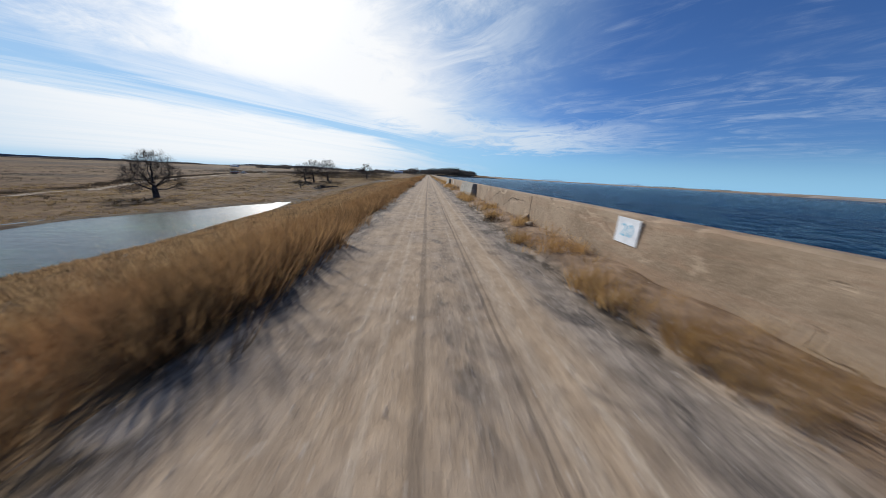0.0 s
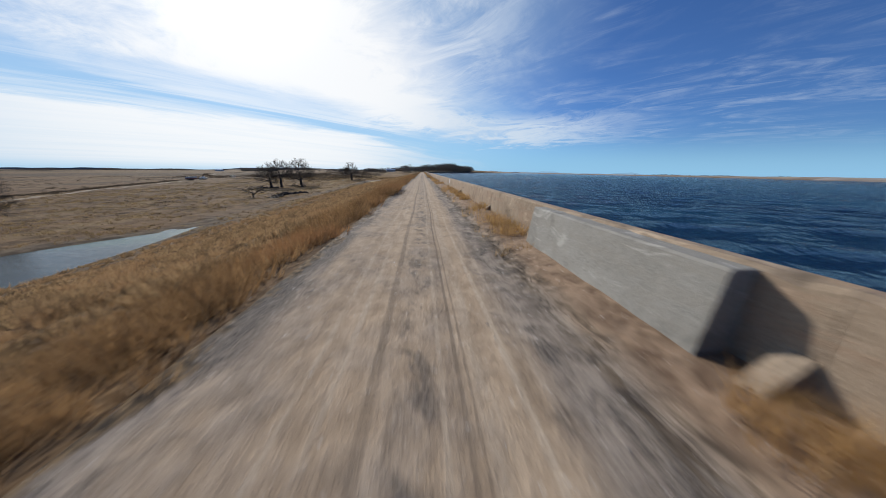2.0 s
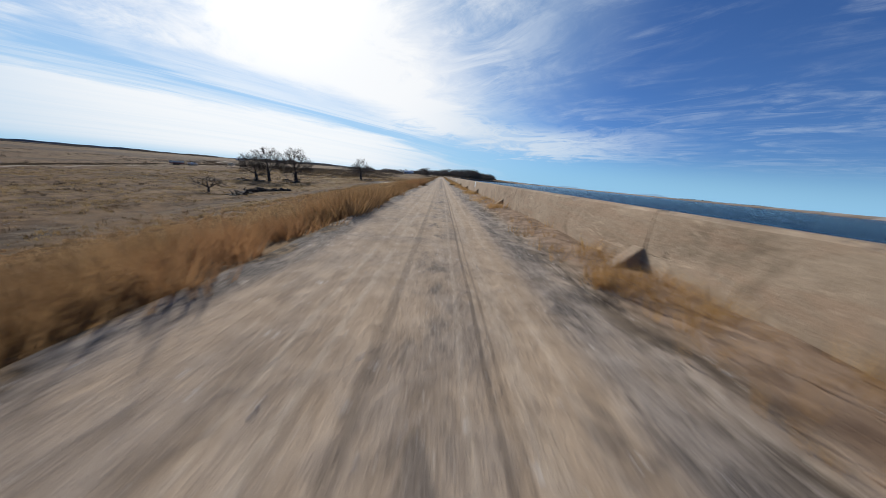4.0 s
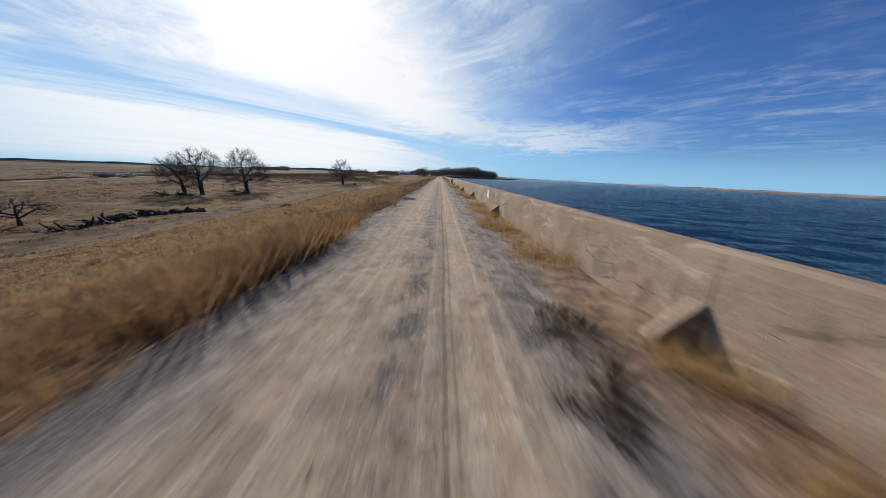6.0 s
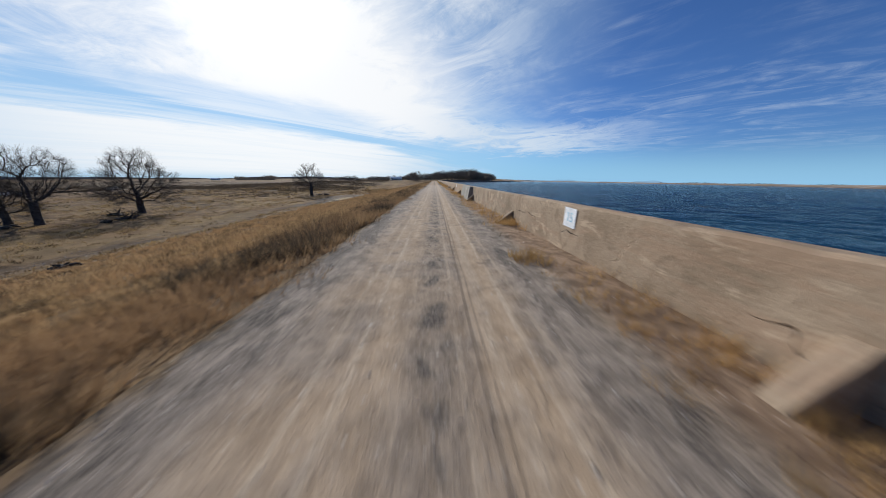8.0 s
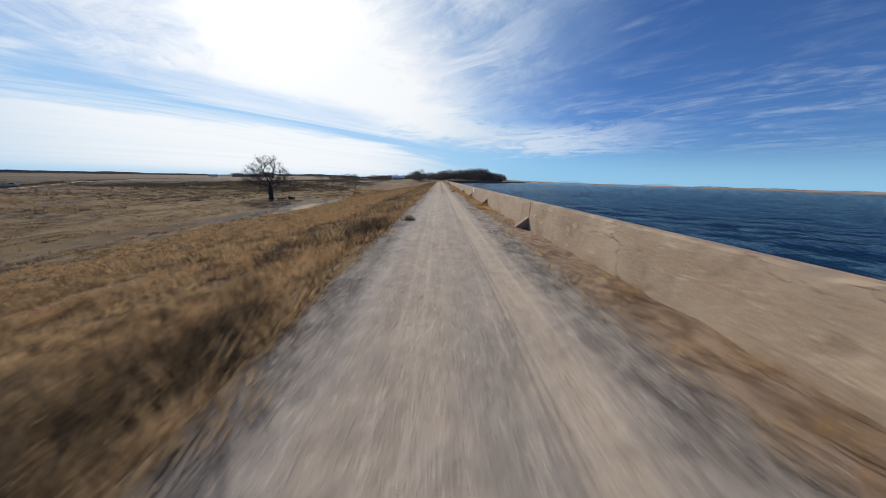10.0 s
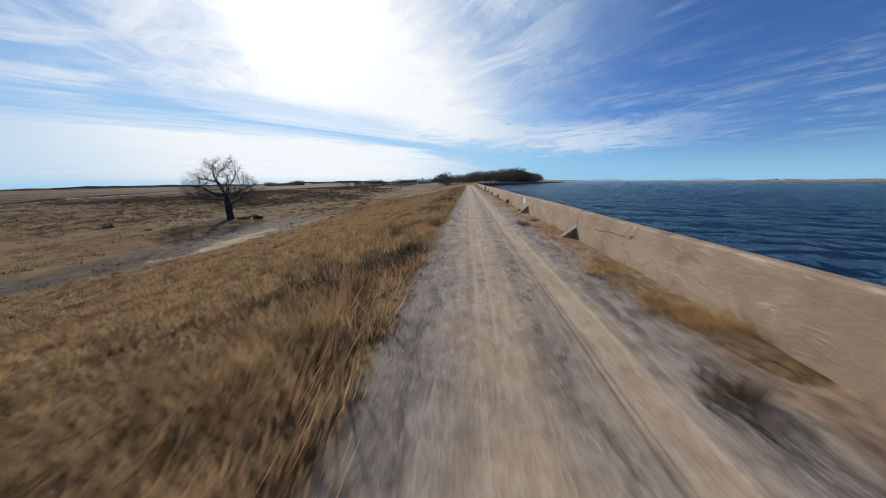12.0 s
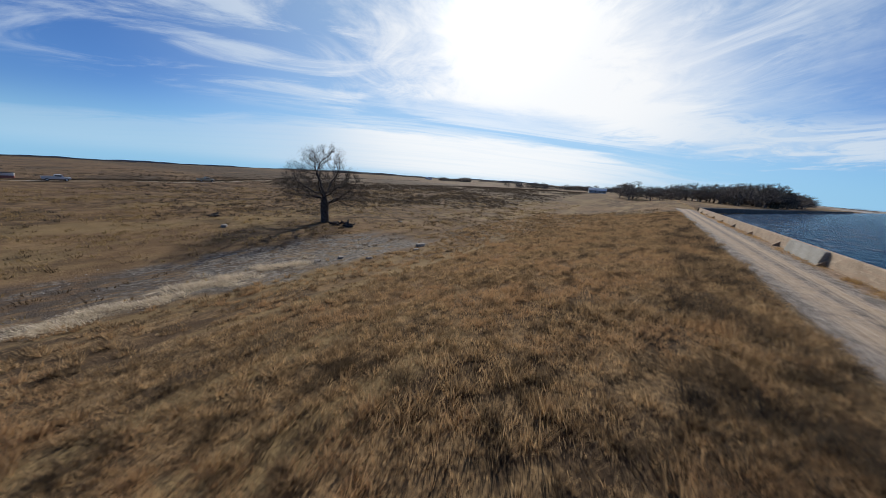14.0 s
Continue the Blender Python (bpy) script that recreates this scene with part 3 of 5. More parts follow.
def pond_mask(x, y):
    """1 inside the pond, 0 outside."""
    near = -36.0 - 6.0 * sstep(y, 60, 95) - 0.8 * np.sin(y * 0.13)
    far = -58.0 + 15.0 * sstep(y, 48, 95) + 0.9 * np.sin(y * 0.21 + 1)
    d = np.minimum(near - x, x - far)
    d = np.minimum(d, (94 - y) * 0.5)
    return d


def wash_line(y):
    return -45.5 + 7.3 * sstep(y, 215, 245) + 2.0 * np.sin(y * 0.045) * sstep(y, 240, 215)


def wash_half(y):
    return 4.8 + 3.8 * sstep(y, 232, 248)


def berm(y):
    """Height of the earth banked against the wall."""
    return 0.10 - 0.18 * sstep(y, 72, 104) + 0.05 * (1.0 + 0.25 * np.sin(y * 0.31) + 0.2 * np.sin(y * 0.83 + 1))


def verge_z(x, y):
    return 0.03 + berm(y) * sstep(x, 1.75, 2.85)


def lake_edge(x, y):
    """Positive on the lake's side of its shore, in metres."""
    side = x - 3.12
    corner = (x - 3.0) * 0.933 - (y - WALL_END) * 0.36
    r = np.hypot(x, y)
    az = np.degrees(np.arctan2(x, y))
    reach = 700 + 3000 * sstep(-az, -70, -18) + 60 * np.sin(az * 0.9)
    return np.minimum(np.minimum(side, corner), reach - r)


def height(x, y):
    x, y = np.asarray(x, float), np.asarray(y, float)
    field = -6.75 - 2.65 * sstep(y, 300, 130) - 0.4 * sstep(y, 165, 95) * sstep(x, -58, -80)
    field = field + 0.25 * waves(x, y, 3, 23) + 0.10 * waves(x, y, 4, 6)
    field = field + 2.5 * waves(x, y, 5, 420) * sstep(np.hypot(x + 40, y - 150), 260, 900)
    far = np.hypot(x, y)
    west = -np.degrees(np.arctan2(x, y - 120))
    field = field - (0.015 * sstep(west, 15, 40) + 0.013 * sstep(west, 45, 85)) * np.maximum(-x - 160, 0)
    rise = sstep(y, 330, 520) * sstep(x, -220, -40)
    field = field * (1 - rise) + rise * (-1.2 + 0.3 * waves(x, y, 6, 40))
    wash = np.clip(1.15 - np.abs(x - wash_line(y)) / wash_half(y), 0, 1) * sstep(y, 95, 120) * sstep(y, 282, 272)
    field = field - 0.45 * wash
    slope = -0.04 - (0.235 + 0.055 * sstep(y, 135, 100)) * np.maximum(-1.75 - x, 0) + 0.05 * waves(x, y, 7, 3.5) * sstep(x, -2.2, -5)
    # soft foot of the embankment
    k = 1.3
    land = k * np.logaddexp(slope / k, field / k)
    land = np.where(x > -1.75, -0.04, land)
    d = pond_mask(x, y)
    land = np.where(d > -9, np.minimum(land, POND_Z + 0.10 - 0.22 * d), land)
    e = lake_edge(x, y)
    shore = np.where(far > 600, 1.0 + 8.0 * sstep(-e, 0, 180), -0.25)
    bed = -0.2 - 3.5 * sstep(e, 0.0, 6.0)
    lake_side = x > 3.05
    return np.where(lake_side, np.where(e > 0, bed, np.where((y > WALL_END) & (far < 1400), -0.5 + 1.2 * sstep(-e, 0, 6), shore)), land)


def graded(lo, hi, core0, core1, step, grow=1.12):
    out = list(np.arange(core0, core1 + step / 2, step))
    s, v = step, core0
    while v > lo:
        s *= grow
        v -= s
        out.insert(0, max(v, lo))
    s, v = step, core1
    while v < hi:
        s *= grow
        v += s
        out.append(min(v, hi))
    return np.array(out)


def grid_faces(nx, ny):
    i, j = np.meshgrid(np.arange(nx - 1), np.arange(ny - 1), indexing="ij")
    a = (i * ny + j).ravel()
    return np.stack([a, a + ny, a + ny + 1, a + 1], 1)


def build_ground():
    xs = np.concatenate([graded(-4400, -8.01, -62, -8.2, 0.8, 1.07), graded(-7.8, 4400, -7.6, 3.6, 0.35, 1.10)])
    xs = np.unique(np.concatenate([xs, [-1.75, 3.04, 3.10]]))
    ys = graded(-900, 4400, -12, 320, 1.0, 1.07)
    X, Y = np.meshgrid(xs, ys, indexing="ij")
    Z = height(X, Y)
    ob = np_mesh("ground", np.stack([X, Y, Z], -1).reshape(-1, 3), grid_faces(len(xs), len(ys)), GROUND, True)
    x, y = X.ravel(), Y.ravel()
    edge = 1.6 * waves(x, y, 11, 7)
    wash = sstep(wash_half(y) - np.abs(x - wash_line(y)) + edge, 0, 2.5) * sstep(y, 92, 110) * sstep(y + edge, 282, 275) * (0.35 + 0.65 * sstep(y - 0.25 * (x + 40), 222, 236))
    reeds = sstep(3.3 - np.abs(x + 34.6 + 0.16 * (y - 250) + 1.2 * np.sin(y * 0.4)) + 1.3 * edge, 0, 2.2) * sstep(y, 240, 246) * sstep(y, 264, 259)
    mud = sstep(pond_mask(x, y) + edge, -7.0, -1.5)
    brush = np.clip(0.75 + 0.5 * waves(x, y, 12, 45), 0, 1) * sstep(x, -46, -62) * sstep(y, 285, 320) * sstep(y, 620, 520)
    brush = np.maximum(brush, 0.8 * sstep(waves(x, y, 13, 60), 0.3, 0.7) * sstep(x, -85, -120))
    e = -lake_edge(x, y)
    # a thin pale beach, then a haze tone over the far land behind it
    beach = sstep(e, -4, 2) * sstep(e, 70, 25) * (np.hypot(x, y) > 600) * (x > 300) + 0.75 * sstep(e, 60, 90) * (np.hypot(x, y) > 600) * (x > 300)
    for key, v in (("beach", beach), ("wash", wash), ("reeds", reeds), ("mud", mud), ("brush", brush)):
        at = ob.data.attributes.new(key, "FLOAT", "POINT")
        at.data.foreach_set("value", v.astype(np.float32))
    return tagged(ob, "dry brown prairie and grassy embankment beside the dam road", "ground", kind="structure")


build_ground()


def build_road():
    xs = np.concatenate([np.arange(-1.85, 2.98, 0.07), [3.02]])
    ys = graded(-40, 352, -6, 280, 0.33, 1.05)
    X, Y = np.meshgrid(xs, ys, indexing="ij")
    Z = 0.03 - 0.018 * np.exp(-((X - 0.93) / 0.26) ** 2) - 0.015 * np.exp(-((X + 0.30) / 0.32) ** 2)
    Z += 0.012 * waves(X, Y, 21, 0.9) + 0.012 * waves(X, Y, 22, 3.0)
    Z -= 0.010 * np.exp(-((X - 0.66) / 0.05) ** 2)
    Z += (verge_z(X, Y) - 0.03) + 0.03 * waves(X, Y, 23, 1.3) * sstep(X, 1.6, 2.3)
    Z -= 0.16 * sstep(X, -1.62, -1.85)
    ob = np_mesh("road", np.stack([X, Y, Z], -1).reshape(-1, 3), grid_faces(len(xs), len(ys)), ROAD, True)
    return tagged(ob, "worn gravel road with tan wheel tracks on the dam crest", "road", kind="structure")


build_road()


def build_lake():
    xs = graded(3.1, 4300, 3.1, 40, 0.5, 1.05)
    ys = graded(-900, 4300, -8, 360, 0.8, 1.05)
    X, Y = np.meshgrid(xs, ys, indexing="ij")
    fade = sstep(X, 260, 40)
    Z = WATER_Z + fade * (0.055 * waves(X * 0.6, Y * 1.3, 31, 4.2) + 0.04 * waves(X * 0.7, Y * 1.2, 32, 2.0))
    ob = np_mesh("lake_water", np.stack([X, Y, Z], -1).reshape(-1, 3), grid_faces(len(xs), len(ys)), LAKE, True)
    return tagged(ob, "dark blue wind-ruffled reservoir behind the parapet wall", "water", kind="structure")


build_lake()


def build_pond():
    xs, ys = np.arange(-66, -31.9, 0.8), np.arange(-12, 99, 1.0)
    X, Y = np.meshgrid(xs, ys, indexing="ij")
    Z = POND_Z + 0.012 * waves(X, Y, 33, 1.6)
    faces = grid_faces(len(xs), len(ys))
    wet = pond_mask(X.ravel(), Y.ravel())[faces].max(1) > -2.5
    ob = np_mesh("pond_water", np.stack([X, Y, Z], -1).reshape(-1, 3), faces[wet], POND, True)
    return tagged(ob, "still grey pond reflecting the sky below the embankment", "water", kind="structure")


build_pond()

# ---------- parapet wall ----------
BUTTRESS_Y = [-0.8, 8.0, 17.2, 27.2, 36.4, 45.7, 54.15, 63.1, 71.2, 79.7, 88.1, 96.3, 106.0, 115.2, 123.8, 132.8, 141.6, 149.7,
              159.5, 169.0, 178.6, 188.1, 196.7, 205.3, 214.1, 223.45, 231.3, 239.6, 248.2, 256.8, 265.5, 274.2, 283.0, 292.0, 301.0, 310.0, 319.0, 328.0, 337.0]
REPAIRED = [(17.5, 23.1), (36.9, 40.9), (160.3, 165.2), (274.4, 280.5)]


def empty(name, x=0, y=0, z=0):
    ob = new(name)
    ob.location = (x, y, z)
    ob.empty_display_size = 0.2
    return ob


def wall_panel(parent, y0, y1, seed):
    """One cast length of wall, its crest chipped and its face a little uneven."""
    r = np.random.RandomState(seed)
    ny = max(6, int((y1 - y0) / 0.22))
    prof = [(0.0, -0.35), (0.0, 0.18), (0.012, 0.5), (0.02, 0.8), (0.03, 0.915), (0.065, 0.95), (0.20, 0.95), (0.24, 0.91), (0.25, 0.3), (0.25, -1.6)]
    lean, drop, shift = r.uniform(-0.004, 0.004), r.uniform(-0.010, 0.010), r.uniform(-0.004, 0.004)
    verts = []
    for i in range(ny + 1):
        y = y0 + 0.003 + (y1 - y0 - 0.006) * i / ny
        chip = max(0.0, r.normal(0, 0.012)) + (0.03 if r.rand() < 0.06 else 0)
        for k, (dx, z) in enumerate(prof):
            wob = 0.004 * math.sin(y * 1.7 + z * 5 + seed) + 0.003 * math.sin(y * 4.1 - z * 9)
            zz = z + drop * (z > 0.4) - (chip if k in (4, 5) else 0)
            verts.append((WALL_X + dx + shift + lean * z + (wob if k < 5 else 0) + (chip if k == 5 else 0), y, zz))
    m = len(prof)
    faces = grid_faces(ny + 1, m)
    ob = np_mesh("wall_panel", verts, faces[:, ::-1], CONCRETE)
    bm = bmesh.new()
    bm.from_mesh(ob.data)
    bmesh.ops.holes_fill(bm, edges=[e for e in bm.edges if e.is_boundary], sides=0)
    bm.to_mesh(ob.data)
    bm.free()
    ob.parent = parent
    return ob


def buttress_mesh(seed):
    """A thin triangular strut cast against the wall; its face towards the start lies in the plane y = 0."""
    r = random.Random(seed)
    h, run, w = 0.415 + r.uniform(-0.03, 0.03), 0.50 + r.uniform(-0.03, 0.03), 0.19 + r.uniform(-0.01, 0.02)
    bm = bmesh.new()
    pts = [(0.06, -0.25), (0.06, h), (-0.012, h), (-0.30 * run, 0.71 * h + r.uniform(-0.015, 0.012)), (-0.66 * run, 0.31 * h + r.uniform(-0.015, 0.012)), (-run, -0.04), (-run - 0.03, -0.30)]
    rings = []
    for k in range(4):
        y = w * k / 3
        rings.append([bm.verts.new((x + r.uniform(-0.008, 0.008), y + r.uniform(-0.006, 0.006), z + r.uniform(-0.010, 0.010))) for x, z in pts])
    bm.faces.new(rings[0])
    bm.faces.new(rings[-1][::-1])
    for near, far in zip(rings, rings[1:]):
        for i in range(7):
            j = (i + 1) % 7
            bm.faces.new((near[j], near[i], far[i], far[j]))
    bmesh.ops.recalc_face_normals(bm, faces=bm.faces)
    sharp = [e for e in bm.edges if len(e.link_faces) == 2 and e.calc_face_angle() > 0.8]
    bmesh.ops.bevel(bm, geom=sharp, offset=0.010, segments=2, affect="EDGES")
    me = bpy.data.meshes.new("buttress")
    bm.to_mesh(me)
    bm.free()
    me.materials.append(CONCRETE)
    return me


def build_wall():
    wall = tagged(empty("wall_parapet", WALL_X, 0, 0), "weathered tan concrete parapet wall with cracks and small buttresses", "wall", kind="structure")
    wall.location = (0, 0, 0)
    joints = [-40.0, -10.0] + BUTTRESS_Y + [WALL_END]
    for i in range(len(joints) - 1):
        wall_panel(wall, joints[i], joints[i + 1], 40 + i)
    kinds = [buttress_mesh(k) for k in range(4)]
    for i, y in enumerate(BUTTRESS_Y):
        if i == 2:
            continue
        b = new("buttress", kinds[i % 4])
        b.location, b.parent = (WALL_X, y, 0.0), wall
    for i, (y0, y1) in enumerate(REPAIRED):
        bm = bmesh.new()
        pts = [(3.10, -0.3), (3.10, 0.915), (2.82, 0.915), (2.795, 0.89), (2.66, 0.06), (2.65, -0.3)]
        n = 8
        rings = [[bm.verts.new((x, y0 + (y1 - y0) * k / n, z)) for x, z in pts] for k in range(n + 1)]
        for a, b in zip(rings, rings[1:]):
            for k in range(6):
                bm.faces.new((a[k], a[(k + 1) % 6], b[(k + 1) % 6], b[k]))
        bm.faces.new(rings[0][::-1]), bm.faces.new(rings[-1])
        bmesh.ops.recalc_face_normals(bm, faces=bm.faces)
        part("repair_panel", bm, NEW_CONCRETE, wall, "smooth grey newer concrete facing")
    return wall


build_wall()


def text_mesh(body, size, depth):
    cu = bpy.data.curves.new("digits", "FONT")
    cu.body, cu.size, cu.extrude = body, size, depth
    cu.align_x, cu.align_y = "CENTER", "CENTER"
    cu.resolution_u = 3
    ob = new("digits", cu)
    dg = bpy.context.evaluated_depsgraph_get()
    me = bpy.data.meshes.new_from_object(ob.evaluated_get(dg))
    bpy.data.objects.remove(ob)
    return me


def station_sign(y, z, digits, tilt):
    """A white square painted on the wall's face, with blue figures or bars."""
    s = tagged(empty("station_mark", WALL_X + 0.026, y, z), "white painted square with faded blue figures on the concrete wall", "sign", "station marks on the wall")
    s.rotation_euler = (tilt, 0, 0)
    bm = bmesh.new()
    box(bm, -0.026, -0.020, -0.24, 0.24, -0.19, 0.19, 0.002)
    part("plate", bm, SIGN_WHITE, s)
    if digits:
        me = text_mesh(digits, 0.27, 0.001)
        me.materials.clear()
        me.materials.append(SIGN_BLUE)
        d = new("figures", me)
        d.matrix_world = Matrix(((0, 0, -1, -0.028), (-1, 0, 0, 0), (0, 1, 0, 0.0), (0, 0, 0, 1)))
        d.parent = s
        tagged(d, "faded blue painted figures")
    else:
        for dz in (0.07, -0.06):
            bm = bmesh.new()
            box(bm, -0.030, -0.026, -0.10, 0.10, dz - 0.02, dz + 0.02)
            part("bar", bm, SIGN_BLUE, s, "faded blue bar of lettering")
    return s


for y, z, digits, tilt in ((3.95, 0.70, "20", 0.02), (33.6, 0.64, "19", 0.05), (62.5, 0.74, "", -0.02), (90.4, 0.70, "", 0.0), (118.1, 0.66, "16", 0.03), (145.7, 0.69, "15", 0.04),
                           (175.1, 0.70, "", 0.0), (204.5, 0.69, "13", 0.02), (232.6, 0.67, "", 0.03), (259.8, 0.74, "", -0.02)):
    station_sign(y, z, digits, tilt)


def crack(points, width, seed):
    """A jagged open crack in the wall's face, widest near its middle."""
    r = random.Random(seed)
    line = [Vector((0, a, b)) for a, b in points]
    fine = []
    for a, b in zip(line, line[1:]):
        k = max(3, int((b - a).length / 0.09))
        fine += [a.lerp(b, i / k) + Vector((0, r.gauss(0, 0.012), r.gauss(0, 0.018))) for i in range(k)]
    fine.append(line[-1])
    verts, n = [], len(fine)
    for i, p in enumerate(fine):
        w = width * 0.62 * (0.15 + math.sin(math.pi * (i + 0.3) / (n + 0.3))) * r.uniform(0.4, 1.3)
        verts += [(-0.002, p.y, p.z + w), (-0.004, p.y, p.z - w)]
    ob = np_mesh("crack", verts, grid_faces(n, 2), CRACK)
    ob.location = (WALL_X + 0.003, 0, 0)
    ob.parent = bpy.data.objects["wall_parapet"]
    return tagged(ob, "dark open crack in the concrete")


CRACK = grainy("dark_crack", (0.012, 0.009, 0.007), (0.04, 0.03, 0.024), 5.0, 1.0, 30.0, 0.01)
for i, (pts, w) in enumerate((([(14.6, 0.22), (14.1, 0.30), (13.4, 0.36), (12.9, 0.40), (12.4, 0.57)], 0.022), ([(13.5, 0.30), (12.2, 0.70), (11.0, 0.94)], 0.014), ([(11.0, 0.32), (9.9, 0.71), (8.6, 0.73)], 0.016),
                              ([(114.9, 0.36), (113.6, 0.70), (113.0, 0.90)], 0.012), ([(31.7, 0.42), (31.4, 0.58), (30.9, 0.63), (30.0, 0.50)], 0.020), ([(35.0, 0.85), (34.1, 0.74), (33.2, 0.75), (32.2, 0.62)], 0.007),
                              ([(205.2, 0.50), (204.2, 0.48), (203.2, 0.42)], 0.007), ([(54.7, 0.57), (54.1, 0.61), (52.6, 0.66)], 0.004), ([(191.6, 0.66), (191.7, 0.36)], 0.020), ([(146.1, 0.36), (145.7, 0.42), (145.3, 0.40)], 0.014),
                              ([(12.3, 0.25), (11.9, 0.28), (11.2, 0.34)], 0.010), ([(29.0, 0.42), (28.6, 0.45)], 0.006), ([(43.9, 0.40), (42.9, 0.62)], 0.008), ([(62.4, 0.5), (61.2, 0.86)], 0.010),
                              ([(79.2, 0.45), (78.0, 0.80)], 0.010), ([(96.0, 0.46), (95.0, 0.88)], 0.010), ([(105.6, 0.46), (104.7, 0.85)], 0.008), ([(123.2, 0.48), (121.6, 0.80)], 0.008), ([(131.9, 0.5), (129.8, 0.55), (128.0, 0.42)], 0.007),
                              ([(149.5, 0.45), (148.2, 0.5), (147.4, 0.42)], 0.012), ([(213.8, 0.50), (212.6, 0.86)], 0.009), ([(222.8, 0.45), (221.2, 0.62), (219.9, 0.66)], 0.007), ([(239.2, 0.48), (238.2, 0.85)], 0.008))):
    crack(pts, w, 900 + i)
# ---------- bare trees ----------
def tube(verts, faces, pts, radii, sides):
    """Append a tapered tube through the points."""
    base = len(verts)
    n = len(pts)
    for i in range(n):
        a = pts[min(i + 1, n - 1)] - pts[max(i - 1, 0)]
        a = a.normalized() if a.length > 1e-6 else Vector((0, 0, 1))
        s = a.orthogonal().normalized()
        t = a.cross(s)
        for k in range(sides):
            w = 2 * math.pi * k / sides
            verts.append(pts[i] + (s * math.cos(w) + t * math.sin(w)) * radii[i])
    for i in range(n - 1):
        for k in range(sides):
            a, b = base + i * sides + k, base + i * sides + (k + 1) % sides
            faces.append((a, b, b + sides, a + sides))


def branching(seed, tall, wide, clear, count, step, lean=(0.0, 0.0), droop=0.0, lobes=4):
    """Nodes and parents of a tree that grows towards free points of its crown."""
    r = np.random.RandomState(seed)
    pts = r.uniform(-1, 1, (count * 6, 3))
    rad = np.linalg.norm(pts, axis=1)
    pts = pts[(rad < 1) & (rad > 0.40)]
    # uneven outline: the crown is a few overlapping lobes
    cent = np.array([(math.cos(a) * 0.48, math.sin(a) * 0.48, r.uniform(-0.30, 0.38)) for a in np.linspace(0, 6.28, lobes, endpoint=False) + r.uniform(0, 6)] + [(0, 0, 0.42)])
    size = r.uniform(0.42, 0.62, len(cent))
    d = np.min(np.linalg.norm(pts[:, None] - cent[None], axis=2) / size[None], axis=1)
    pts = pts[d < 1][:count]
    low = clear * 0.42
    z = low + (tall - low) * (pts[:, 2] + 1) / 2
    ease = 0.55 + 0.45 * np.clip((z - low) / (0.35 * (tall - low)), 0, 1)
    pts[:, :2] /= np.percentile(np.abs(pts[:, :2] * ease[:, None]), 99)
    q = np.stack([pts[:, 0] * wide / 2 * ease + lean[0] * z, pts[:, 1] * wide / 2 * ease + lean[1] * z, z - droop * np.hypot(pts[:, 0], pts[:, 1]) ** 2 * (tall - z)], 1)
    n0 = max(3, int(clear / step))
    nodes = [np.array((lean[0] * clear * 0.4 * (k / n0) ** 2 + 0.05 * math.sin(k), lean[1] * clear * 0.4 * (k / n0) ** 2, -0.3 + (clear + 0.3) * k / n0)) for k in range(n0 + 1)]
    parent = [-1] + list(range(n0))
    best = np.full(len(q), 1e9)
    who = np.zeros(len(q), int)

    def note(k):
        dd = np.linalg.norm(q - nodes[k], axis=1)
        m = dd < best
        best[m], who[m] = dd[m], k

    for k in range(n0 - 1, n0 + 1):
        note(k)
    heading = {n0: np.array((0, 0, 1.0))}
    alive = np.ones(len(q), bool)
    for _ in range(120):
        alive &= best > step * 1.5
        if not alive.any():
            break
        made = []
        for k in np.unique(who[alive]):
            v = q[alive & (who == k)] - nodes[k]
            g = (v / np.linalg.norm(v, axis=1)[:, None]).mean(0)
            g = g + 0.55 * heading.get(k, g) + r.normal(0, 0.22, 3)
            g /= np.linalg.norm(g) + 1e-9
            made.append((k, nodes[k] + g * step, g))
        for k, p, g in made:
            nodes.append(p), parent.append(k)
            heading[len(nodes) - 1] = g
            note(len(nodes) - 1)
    return np.array(nodes), np.array(parent), r


